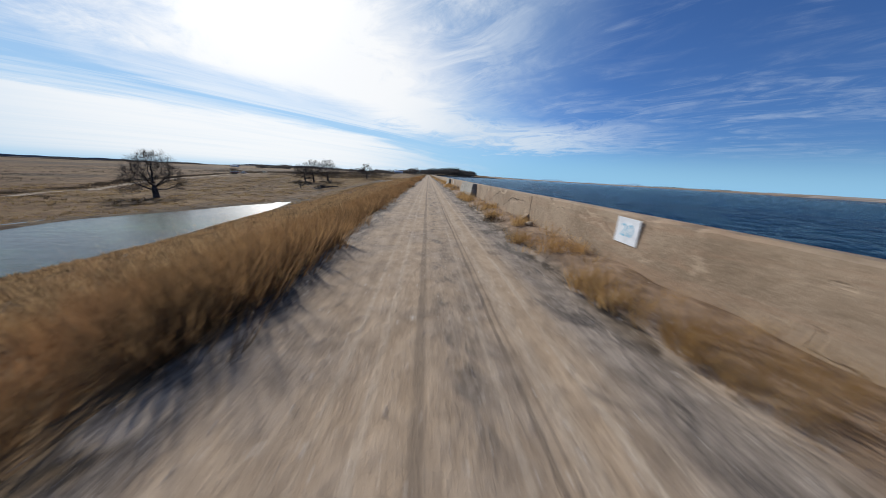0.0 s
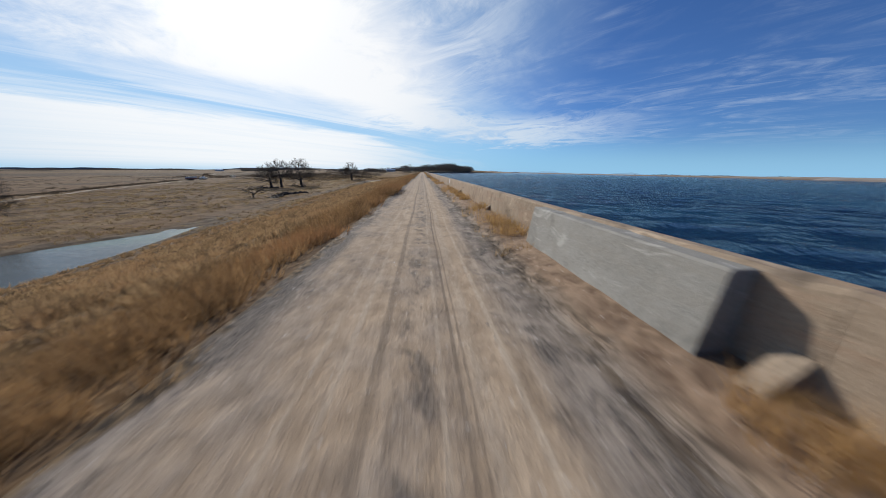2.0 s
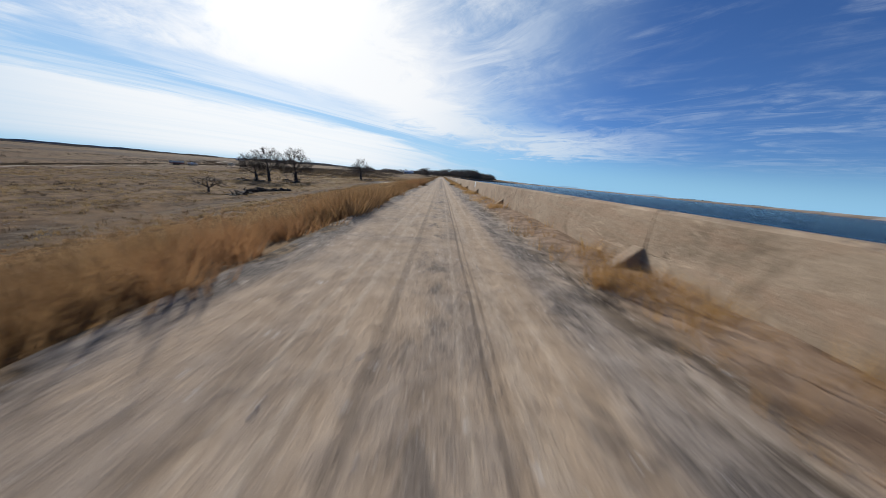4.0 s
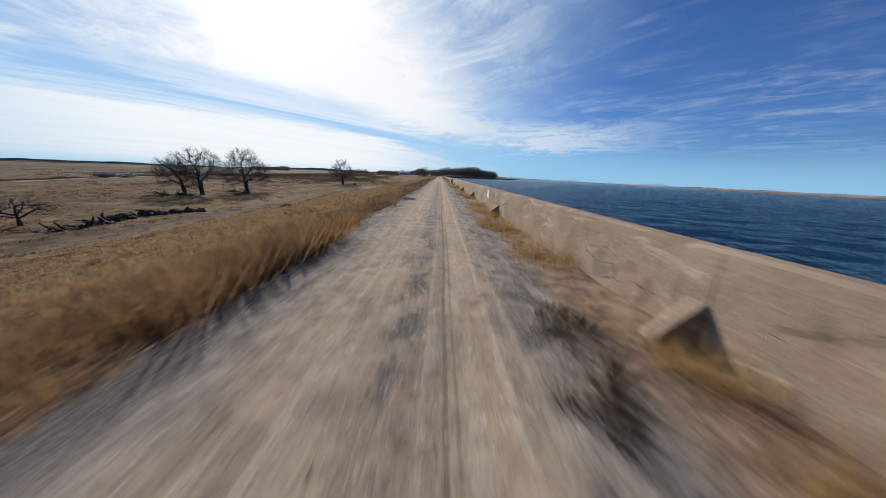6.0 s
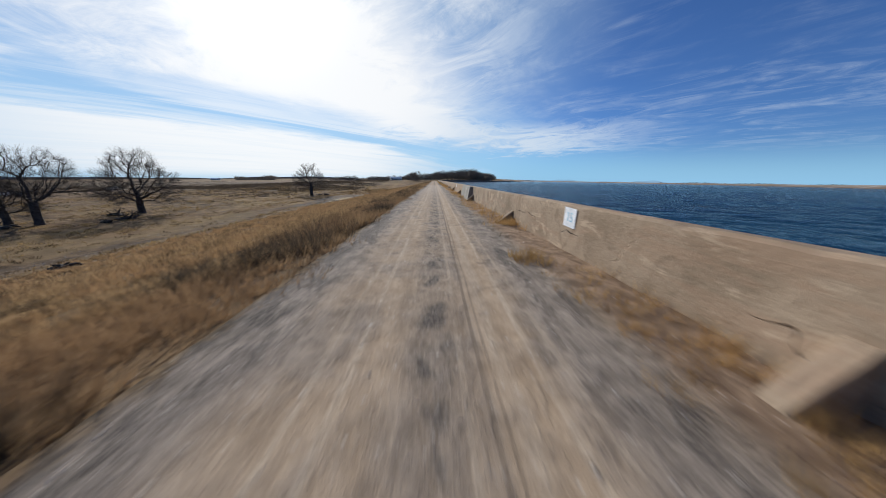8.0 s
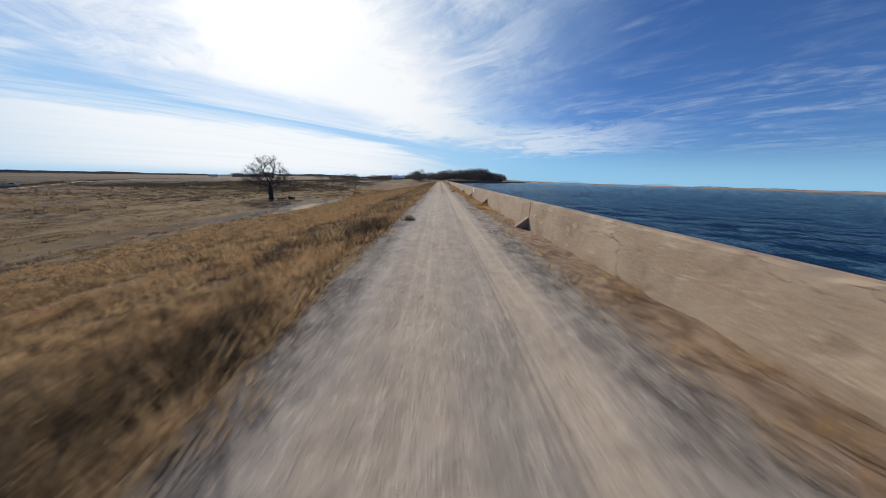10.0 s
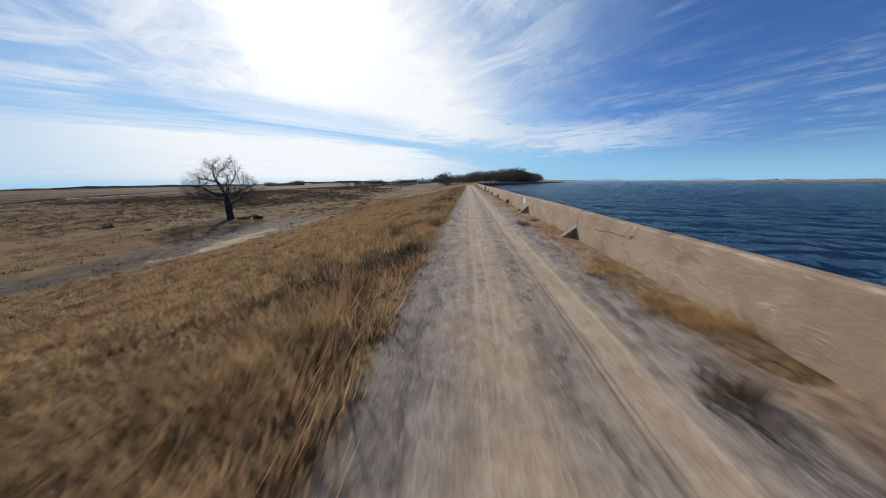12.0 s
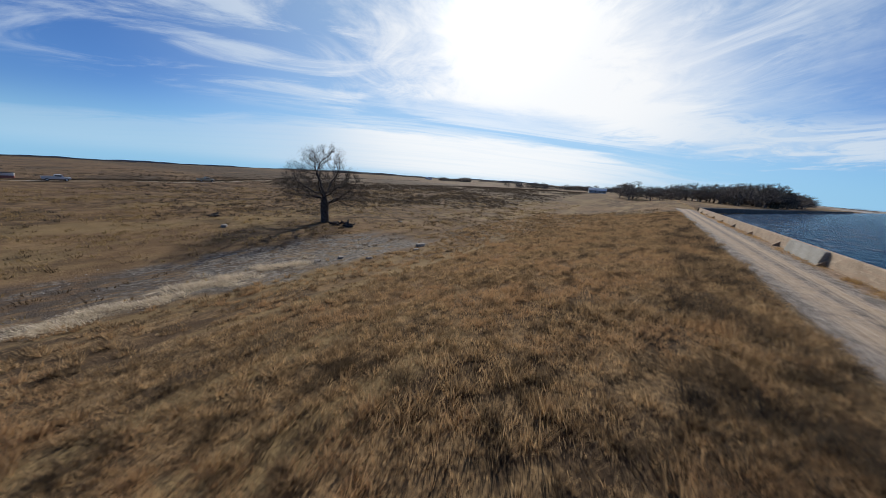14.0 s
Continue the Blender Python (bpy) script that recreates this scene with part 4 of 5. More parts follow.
def bare_tree(name, x, y, z, tall, wide, clear, seed, label, group="", radius=0.5, count=1100, step=0.46, lean=(0.0, 0.0), droop=0.0, twigs=6, twig_len=1.25, thin=0.0125, category="tree", mats=None):
    nodes, parent, r = branching(seed, tall, wide, clear, count, step, lean, droop)
    n = len(nodes)
    kids = [[] for _ in range(n)]
    for k in range(1, n):
        kids[parent[k]].append(k)
    weight = np.zeros(n)
    for k in range(n - 1, -1, -1):
        weight[k] = 1.0 if not kids[k] else sum(weight[c] for c in kids[k])
    power = math.log(radius / (thin * 1.9)) / math.log(max(weight[0], 2))
    rad = thin * 1.9 * weight ** power
    rad[:3] *= (1.35, 1.12, 1.04)
    chains, todo = [], [(0, -1)]
    while todo:
        k, prev = todo.pop()
        line = [prev, k] if prev >= 0 else [k]
        while kids[k]:
            c = sorted(kids[k], key=lambda q: -weight[q])
            todo += [(q, k) for q in c[1:]]
            k = c[0]
            line.append(k)
        chains.append(line)
    tree = tagged(empty(name, x, y, z), label, category, group)
    wood, fine = ([], []), ([], [])
    for line in chains:
        if len(line) < 2:
            continue
        rr = [rad[k] for k in line]
        if line[0] != 0:
            rr[0] = min(rr[0], rr[1] * 1.1)
        thick = rr[0] > radius * 0.16
        tube(*(wood if thick else fine), [Vector(nodes[k]) for k in line], rr, 8 if rr[0] > radius * 0.5 else (6 if thick else 4))
    centre = np.array((0, 0, clear))
    for k in range(n):
        if weight[k] > 5 or nodes[k][2] < clear * 0.45:
            continue
        out = nodes[k] - centre
        out /= np.linalg.norm(out) + 1e-6
        for _ in range(twigs if not kids[k] else max(1, twigs - 1)):
            d = out * 0.8 + r.normal(0, 0.55, 3)
            d /= np.linalg.norm(d) + 1e-6
            ln = twig_len * r.uniform(0.5, 1.3)
            bend = d + r.normal(0, 0.35, 3) + (0, 0, 0.15)
            p = [Vector(nodes[k]), Vector(nodes[k] + d * ln * 0.5), Vector(nodes[k] + d * ln * 0.5 + bend / np.linalg.norm(bend) * ln * 0.5)]
            tube(*fine, p, [thin, thin * 0.8, thin * 0.4], 3)
            side = d + r.normal(0, 0.7, 3)
            side /= np.linalg.norm(side) + 1e-6
            tube(*fine, [p[1], p[1] + Vector(side * ln * 0.45)], [thin * 0.7, thin * 0.35], 3)
    bark, twig = mats or (BARK, TWIG)
    for what, (verts, faces), mat in (("trunk", wood, bark), ("crown", fine, twig)):
        ob = np_mesh(what, [tuple(v) for v in verts], faces, mat, True)
        ob.parent = tree
    return tree


def ground_z(x, y):
    return float(height(np.array(x), np.array(y)))


def standing_tree(x, y, tall, wide, clear, seed, label, **kw):
    return bare_tree("cottonwood_tree", x, y, ground_z(x, y) - 0.05, tall, wide, clear, seed, label, "bare cottonwoods on the plain", **kw)


standing_tree(-57.0, 276.4, 14.6, 13.2, 4.2, 7, "large leafless cottonwood standing beside a gravel wash", radius=0.74, droop=0.2, count=860, twigs=6, thin=0.0125)
standing_tree(-78.0, 87.0, 13.6, 13.0, 3.0, 12, "spreading leafless cottonwood on the far bank of the pond", radius=0.70, droop=0.30)
standing_tree(-75.0, 196.0, 14.8, 11.5, 4.0, 21, "leafless cottonwood with leaning limbs in a group", radius=0.60, lean=(-0.06, 0.05), droop=0.15)
standing_tree(-80.0, 195.5, 11.2, 11.0, 2.8, 35, "low drooping leafless cottonwood in a group", radius=0.55, lean=(-0.25, 0.0), droop=0.45)
standing_tree(-71.0, 211.5, 14.6, 15.5, 3.4, 47, "broad leafless cottonwood with a forked trunk", radius=0.68, droop=0.25, count=1300)


# ---------- distance ----------
FAR_BARK = grainy("far_grey_bark", (0.10, 0.083, 0.07), (0.19, 0.16, 0.135), 1.0, 0.95, 8.0, 0.03)
FAR_BRANCH = grainy("far_bare_branches", (0.13, 0.104, 0.082), (0.25, 0.205, 0.165), 0.3, 0.95, 3.0, 0.02)


def far_trees():
    protos = []
    for k in range(6):
        px, py = 22 + 9 * k, 505 + 24 * k
        t = bare_tree("distant_tree", px, py, ground_z(px, py) - 0.1, 11.5 + k, 11 + 0.9 * k, 1.8 + 0.35 * k, 60 + k, "bare grey-brown tree in the grove beyond the dam", "grove beyond the dam", radius=0.40, count=330, step=0.8, droop=0.25, twigs=3, twig_len=1.5, thin=0.055, mats=(FAR_BARK, FAR_BRANCH))
        protos.append(t)
    r = random.Random(5)

    def stand(i, x, y, s, wide=1.0):
        while lake_edge(np.array(x), np.array(y)) > -9:
            x -= 6
        t = copy_thing(protos[i % 6], Matrix.Translation((x, y, ground_z(x, y) - 0.1)) @ Matrix.Rotation(r.uniform(0, 6.28), 4, "Z"))
        t.scale = (s * wide, s * wide, s * 0.76)

    for i in range(44):
        y = r.uniform(470, 600)
        x = r.uniform(-0.10, 0.055) * (y - 246) - 6
        stand(i, x, y, r.uniform(0.7, 1.05) * (1.0 if i % 3 else 0.6), 1.1)
    for i in range(40):
        y = r.uniform(640, 820)
        x = r.uniform(-0.46, -0.10) * (y - 246) - 6
        stand(i, x, y, r.uniform(0.5, 1.0), 1.1)
    for i in range(120):
        f = r.random()
        y = 455 + 250 * f + r.uniform(-10, 50)
        x = 46 + 64 * f + r.uniform(-42, 16) * (1 - 0.4 * f)
        stand(i, x, y, r.uniform(0.8, 1.15), 1.15)


far_trees()

# ---------- grass and brush ----------
def blades(name, x, y, z, tall, spread, per, width, mat, seed, wind=0.25):
    """Tufts of tapered blades; one triangle a blade, leaning outwards and with the wind."""
    r = np.random.RandomState(seed)
    n = len(x)
    rep = lambda a: np.repeat(np.broadcast_to(a, (n,)), per)
    bx, by, bz, h, sp = rep(x), rep(y), rep(z), rep(tall), rep(spread)
    a, rad = r.uniform(0, 2 * np.pi, n * per), np.sqrt(r.uniform(0, 1, n * per)) * sp
    px, py = bx + np.cos(a) * rad, by + np.sin(a) * rad
    hh = h * r.uniform(0.55, 1.15, n * per)
    out = 0.25 + 0.5 * rad / (sp + 1e-6)
    tx = px + np.cos(a) * hh * out * 0.85 + hh * wind * r.uniform(0.2, 1.0, n * per) + r.normal(0, 0.1, n * per) * hh
    ty = py + np.sin(a) * hh * out * 0.85 - hh * wind * 0.5 + r.normal(0, 0.12, n * per) * hh
    b = r.uniform(0, np.pi, n * per)
    wx, wy = np.cos(b) * width * r.uniform(0.6, 1.3, n * per), np.sin(b) * width
    v = np.empty((n * per, 3, 3), np.float32)
    v[:, 0] = np.stack([px - wx, py - wy, bz - 0.03], 1)
    v[:, 1] = np.stack([px + wx, py + wy, bz - 0.03], 1)
    v[:, 2] = np.stack([tx, ty, bz + hh], 1)
    ob = np_mesh(name, v.reshape(-1, 3), np.arange(n * per * 3).reshape(-1, 3), mat)
    return ob


def scatter(seed, x0, x1, y0, y1, density, keep=None):
    r = np.random.RandomState(seed)
    n = int((x1 - x0) * (y1 - y0) * density)
    x, y = r.uniform(x0, x1, n), r.uniform(y0, y1, n)
    if keep is not None:
        k = r.uniform(0, 1, n) < keep(x, y)
        x, y = x[k], y[k]
    return x, y, r


def clear_of_bare(x, y):
    """Where grass can grow on the plain: not in pond, wash or reeds."""
    return (pond_mask(x, y) < -1.0) * (1 - 0.95 * sstep(wash_half(y) - 0.5 - np.abs(x - wash_line(y)), -1, 1.5) * (y > 92) * (y < 280))


def build_grass():
    # tall fringe along the road, thinning out down the slope
    def thick(x, y):
        edge = x + 0.16 * np.sin(y * 0.9) + 0.12 * np.sin(y * 2.3 + 1) + 0.07 * np.sin(y * 6.1)
        return np.clip(0.62 + 0.5 * waves(x * 2, y, 51, 6) + 0.3 * sstep(x, -1.7, -2.3), 0.10, 1) * sstep(edge + 0.10 * sstep(y, 120, 95), -1.46, -1.78) * sstep(x + 0.9 * waves(x, y, 55, 5), -6.0, -2.6)

    x, y, r = scatter(1, -6.4, -1.3, -7, 330, 26, thick)
    tall = (0.54 + 0.18 * waves(x, y, 52, 8)) * r.uniform(0.55, 1.2, len(x)) * (0.78 + 0.22 * sstep(x, -1.4, -2.1)) * (0.85 + 0.35 * waves(x * 0, y, 66, 11)) * (1.02 - 0.32 * sstep(y, 100, 135)) * (0.6 + 0.4 * sstep(x, -5.5, -3.0))
    for here, mat, seed, label in ((y < 112, GRASS_TALL, 2, "tall orange-brown dry grass fringing the road"), ((y >= 112) & (y < 178), GRASS_MUTED, 150, "tall muted brown dry grass fringing the road"), (y >= 178, GRASS_SLOPE, 151, "tall tan dry grass fringing the road")):
        ob = blades("tall_grass", x[here], y[here], height(x[here], y[here]), np.clip(tall[here], 0.12, 1.05), 0.17, 16, 0.012, mat, seed, 0.08)
        tagged(ob, label, "grass", kind="stuff")

    # embankment, in tussocks
    def tussocks(seed, x0, x1, y0, y1, density, per, keep):
        x, y, r = scatter(seed, x0, x1, y0, y1, density, keep)
        h = (0.27 + 0.15 * waves(x, y, 54, 4.5) + 0.07 * waves(x, y, 64, 17)) * r.uniform(0.45, 1.8, len(x))
        d = np.repeat(r.uniform(0.12, 0.34, len(x)), per)
        a, q = r.uniform(0, 6.28, len(x) * per), np.sqrt(r.uniform(0, 1, len(x) * per))
        X, Y = np.repeat(x, per) + np.cos(a) * q * d, np.repeat(y, per) + np.sin(a) * q * d
        return X, Y, np.clip(np.repeat(h, per) * (1.1 - 0.5 * q), 0.08, 0.75)

    keep = lambda x, y: np.clip(0.9 + 0.4 * waves(x, y, 53, 3.2), 0.25, 1) * clear_of_bare(x, y) * sstep(x, -2.2, -4.5)
    x, y, h = tussocks(3, -15, -2.4, -6, 330, 4.6, 6, keep)
    ob = blades("slope_grass", x, y, height(x, y), h, 0.13, 7, 0.016, GRASS_SLOPE, 4)
    tagged(ob, "tufted brown dry grass covering the embankment", "grass", kind="stuff")
    keep = lambda x, y: np.clip(0.9 + 0.4 * waves(x, y, 53, 3.2), 0.25, 1) * clear_of_bare(x, y)
    x, y, h = tussocks(5, -36, -14.5, -6, 345, 2.0, 5, keep)
    ob = blades("lower_slope_grass", x, y, height(x, y), h, 0.17, 7, 0.026, GRASS_SLOPE, 6)
    tagged(ob, "brown dry grass on the foot of the embankment", "grass", kind="stuff")
    # short carpet between the tussocks where the slope is seen from above
    keep = lambda x, y: np.clip(0.85 + 0.3 * waves(x, y, 68, 6), 0.4, 1) * sstep(x, -1.9, -2.8)
    x, y, r = scatter(101, -22, -1.9, 205, 300, 26, keep)
    ob = blades("short_grass", x, y, height(x, y), (0.20 + 0.10 * waves(x, y, 120, 1.3)) * r.uniform(0.5, 1.5, len(x)), 0.19, 9, 0.013, GRASS_SLOPE, 102)
    tagged(ob, "short matted dry grass between the tussocks", "grass", kind="stuff")
    x, y, r = scatter(103, -17, -2.2, -6, 190, 4, keep)
    ob = blades("short_grass", x, y, height(x, y), 0.18 * r.uniform(0.5, 1.5, len(x)), 0.25, 9, 0.020, GRASS_SLOPE, 104)
    tagged(ob, "short matted dry grass between the tussocks", "grass", kind="stuff")
    # taller stands on the road's edge
    stand = lambda x, y: np.clip(sum(sstep(np.abs(y - c), w, w * 0.4) for c, w in ((3.6, 2.2), (57.0, 4.2), (76.0, 3.0), (99.0, 3.6), (108.0, 2.5))), 0, 1) * sstep(x, -1.45, -1.7)
    x, y, r = scatter(115, -2.6, -1.45, -4, 125, 64, stand)
    ob = blades("edge_grass", x, y, height(x, y), (0.66 + 0.10 * sstep(np.abs(y - 57), 6, 3) - 0.06 * sstep(y, 62, 92)) * r.uniform(0.5, 1.25, len(x)), 0.16, 16, 0.012, GRASS_TALL, 116, 0.06)
    tagged(ob, "tall dense stands of dry grass on the road edge", "grass", kind="stuff")
    # dark weeds towards the end of the dam
    keep = lambda x, y: np.clip(0.25 + 0.9 * waves(x, y, 117, 7), 0, 1) * sstep(y, 278, 292) * clear_of_bare(x, y)
    x, y, r = scatter(118, -52, -5, 278, 352, 1.3, keep)
    ob = blades("slope_weeds", x, y, height(x, y), 0.42 * r.uniform(0.5, 1.3, len(x)), 0.42, 11, 0.035, GRASS_DARK, 119, 0.1)
    tagged(ob, "dark brown weeds on the embankment near its end", "weeds", kind="stuff")
    # dark weeds beside the road
    keep = lambda x, y: np.clip(-0.05 + 0.30 * sstep(y, 236, 250) * sstep(y, 300, 282) + 1.3 * waves(x, y * 0.6, 69, 3.2), 0, 1) * sstep(x, -5.6, -4.0) * sstep(x, -1.7, -2.3)
    x, y, r = scatter(105, -5.6, -1.7, 140, 330, 30, keep)
    ob = blades("roadside_weeds", x, y, height(x, y), 0.40 * r.uniform(0.5, 1.4, len(x)), 0.22, 14, 0.010, BRUSH, 106)
    tagged(ob, "dark dead weeds among the grass beside the road", "weeds", kind="stuff")
    # plain
    keep = lambda x, y: np.clip(0.45 + 0.7 * waves(x, y, 56, 14), 0.08, 1) * clear_of_bare(x, y)
    x, y, r = scatter(7, -130, -35, 0, 400, 1.3, keep)
    tall = 0.28 * r.uniform(0.5, 1.4, len(x))
    ob = blades("prairie_grass", x, y, height(x, y), tall, 0.40, 8, 0.045, GRASS_FIELD, 8)
    tagged(ob, "short dry prairie grass in pale and brown patches", "grass", kind="stuff")
    # dark brush on the plain
    keep = lambda x, y: np.clip(0.55 + 0.7 * waves(x, y, 12, 45) + 0.4 * waves(x, y, 57, 7), 0, 1) * sstep(x, -48, -66) * sstep(y, 296, 325) * sstep(x, -190, -150)
    x, y, r = scatter(9, -200, -48, 290, 560, 0.5, keep)
    ob = blades("sage_brush", x, y, height(x, y), 0.75 * r.uniform(0.5, 1.2, len(x)), 0.7, 12, 0.09, BRUSH, 10, 0.05)
    tagged(ob, "low dark grey-brown brush dotted over the plain", "brush", kind="stuff")
    keep = lambda x, y: np.clip(1.1 * waves(x, y, 58, 38) - 0.1, 0.03, 1) * clear_of_bare(x, y)
    x, y, r = scatter(11, -300, -70, -20, 480, 0.10, keep)
    ob = blades("scattered_brush", x, y, height(x, y), 0.5 * r.uniform(0.5, 1.3, len(x)), 0.6, 10, 0.08, BRUSH, 12, 0.05)
    tagged(ob, "scattered dark weeds on the dry plain", "brush", kind="stuff")
    # dark weeds on the bank behind the dirt track
    line = np.array([(-100, 30), (-112, 95), (-134, 138), (-148, 185), (-157, 235), (-158, 282), (-174, 300), (-222, 350), (-310, 480), (-340, 620)], float)
    k = np.random.RandomState(91).uniform(0, len(line) - 1.001, 2600)
    i = k.astype(int)
    q = line[i] + (line[i + 1] - line[i]) * (k - i)[:, None]
    x, y = q[:, 0] + np.random.RandomState(92).normal(0, 1.6, len(k)), q[:, 1] + np.random.RandomState(93).normal(0, 1.6, len(k))
    ob = blades("track_bank_weeds", x, y, height(x, y), 0.7 * (0.6 + 0.4 * waves(x, y, 94, 20)), 0.7, 10, 0.10, BRUSH, 95, 0.05)
    tagged(ob, "dark line of weeds on the bank of the dirt track", "brush", kind="stuff")
    # low shrubs dotted over the far plain
    keep = lambda x, y: np.clip(0.45 + 0.8 * waves(x, y, 130, 26) + 0.5 * waves(x, y, 131, 8), 0.06, 1) * sstep(x, -58, -74) * sstep(y, 250, 275)
    x, y, r = scatter(132, -210, -58, 250, 430, 0.42, keep)
    ob = blades("low_shrubs", x, y, height(x, y), 0.40 * r.uniform(0.5, 1.4, len(x)), 0.42, 11, 0.05, BRUSH, 133, 0.05)
    tagged(ob, "low purple-brown shrubs dotted over the plain", "shrubs", kind="stuff")
    # brown mottling near the lone tree
    keep = lambda x, y: np.clip(0.35 + 1.0 * waves(x, y, 96, 9), 0, 1) * sstep(x, -62, -76) * sstep(x, -112, -92) * sstep(y, 252, 262) * sstep(y, 320, 290)
    x, y, r = scatter(97, -112, -62, 250, 322, 0.8, keep)
    ob = blades("brown_weeds", x, y, height(x, y), 0.45 * r.uniform(0.5, 1.2, len(x)), 0.45, 10, 0.05, BRUSH, 98, 0.1)
    tagged(ob, "patches of dark brown weeds on the plain", "brush", kind="stuff")
    # small dark tussocks in rows over the plain
    keep = lambda x, y: np.clip(0.2 + 0.9 * waves(x * 1.6, y * 0.5, 110, 9), 0.03, 1) * (pond_mask(x, y) < -2.0)
    x, y, r = scatter(111, -130, -36, 70, 345, 0.40, keep)
    ob = blades("plain_tussocks", x, y, height(x, y), 0.30 * r.uniform(0.5, 1.3, len(x)), 0.42, 11, 0.035, GRASS_DARK, 112, 0.1)
    tagged(ob, "small dark brown tussocks scattered over the plain", "grass", kind="stuff")
    # bleached reeds lying in the wash
    keep = lambda x, y: sstep(3.1 - np.abs(x + 34.6 + 0.16 * (y - 250) + 1.2 * np.sin(y * 0.4)) + 1.8 * waves(x, y, 11, 7), 0, 1.5) * sstep(y, 240, 246) * sstep(y, 264, 259) * np.clip(0.25 + 1.1 * waves(x, y, 67, 4), 0, 1)
    x, y, r = scatter(99, -43, -27, 236, 266, 26, keep)
    ob = blades("reeds", x, y, height(x, y), 0.40 * r.uniform(0.5, 1.3, len(x)), 0.30, 9, 0.02, REED, 100, 1.2)
    tagged(ob, "bleached flattened reeds in the dry wash", "reeds", kind="stuff")
    # dark tufts on the waterline of the wash
    x, y, r = scatter(13, -60, -28, 96, 295, 1.1, lambda x, y: np.clip(1.5 * waves(x, y, 59, 9) - 0.3, 0, 1) * (np.abs(np.abs(x - wash_line(y)) - wash_half(y) - 1.0) < 2.0))
    ob = blades("wash_weeds", x, y, height(x, y), 0.35 * r.uniform(0.5, 1.3, len(x)), 0.35, 10, 0.03, GRASS_DARK, 14, 0.1)
    tagged(ob, "brown weeds along the edge of the dry wash", "grass", kind="stuff")
    # verge along the wall
    keep = lambda x, y: np.clip(1.2 * waves(x * 0, y, 60, 7) + 0.10, 0.0, 1) * sstep(x, 1.75, 2.35)
    x, y, r = scatter(15, 1.8, 3.0, -4, 335, 15, keep)
    ob = blades("verge_grass", x, y, verge_z(x, y), (0.17 + 0.09 * sstep(y, 80, 60)) * r.uniform(0.5, 1.4, len(x)), 0.12, 12, 0.007, GRASS_GOLD, 16)
    tagged(ob, "thin golden dry grass along the foot of the wall", "grass", kind="stuff")
    # dark dead stalks and straw in a ridge beside the road
    keep = lambda x, y: np.clip(0.15 + 1.1 * waves(x * 2, y, 140, 2.6), 0, 1) * sstep(np.abs(x - 2.02), 0.30, 0.08) * (0.25 + 0.75 * sstep(y, 88, 70))
    x, y, r = scatter(141, 1.6, 2.5, -4, 300, 30, keep)
    ob = blades("straw_litter", x, y, verge_z(x, y), 0.075 * r.uniform(0.5, 1.5, len(x)), 0.14, 9, 0.006, BRUSH, 142, 1.6)
    tagged(ob, "dark dead stalks lying in a ridge beside the road", "litter", kind="stuff")


build_grass()


def bunch(x, y, size, seed):
    """One golden bunch of grass beside the wall."""
    r = np.random.RandomState(seed)
    z = float(verge_z(np.array(x), np.array(y)))
    k = 20
    a, d = r.uniform(0, 6.28, k), np.sqrt(r.uniform(0, 1, k)) * size * 0.8
    ob = blades("bunch_grass", x + np.cos(a) * d, y + np.sin(a) * d * 1.5, np.full(k, z), size * 0.66 * r.uniform(0.4, 1.2, k), size * 0.30, 20, 0.006, GRASS_GOLD, seed + 1, 0.12)
    return tagged(ob, "golden dry bunch of grass growing at the foot of the wall", "grass", "bunches of grass along the wall")


def weed_clump(x, y, size, seed):
    """A low dead weed growing out of the gravel; a few are added as grass shade."""
    r = np.random.RandomState(seed)
    k = 14
    a, d = r.uniform(0, 6.28, k), np.sqrt(r.uniform(0, 1, k)) * size
    ob = blades("dead_weed", x + np.cos(a) * d, y + np.sin(a) * d * 1.3, np.full(k, float(verge_z(np.array(x), np.array(y)))), size * 0.7 * r.uniform(0.5, 1.1, k), size * 0.3, 22, 0.006, GRASS_DARK, seed + 1, 0.2)
    return tagged(ob, "low dark dead weed in the gravel shoulder, some added as grass shade", "weed", "dead weeds on the shoulder")


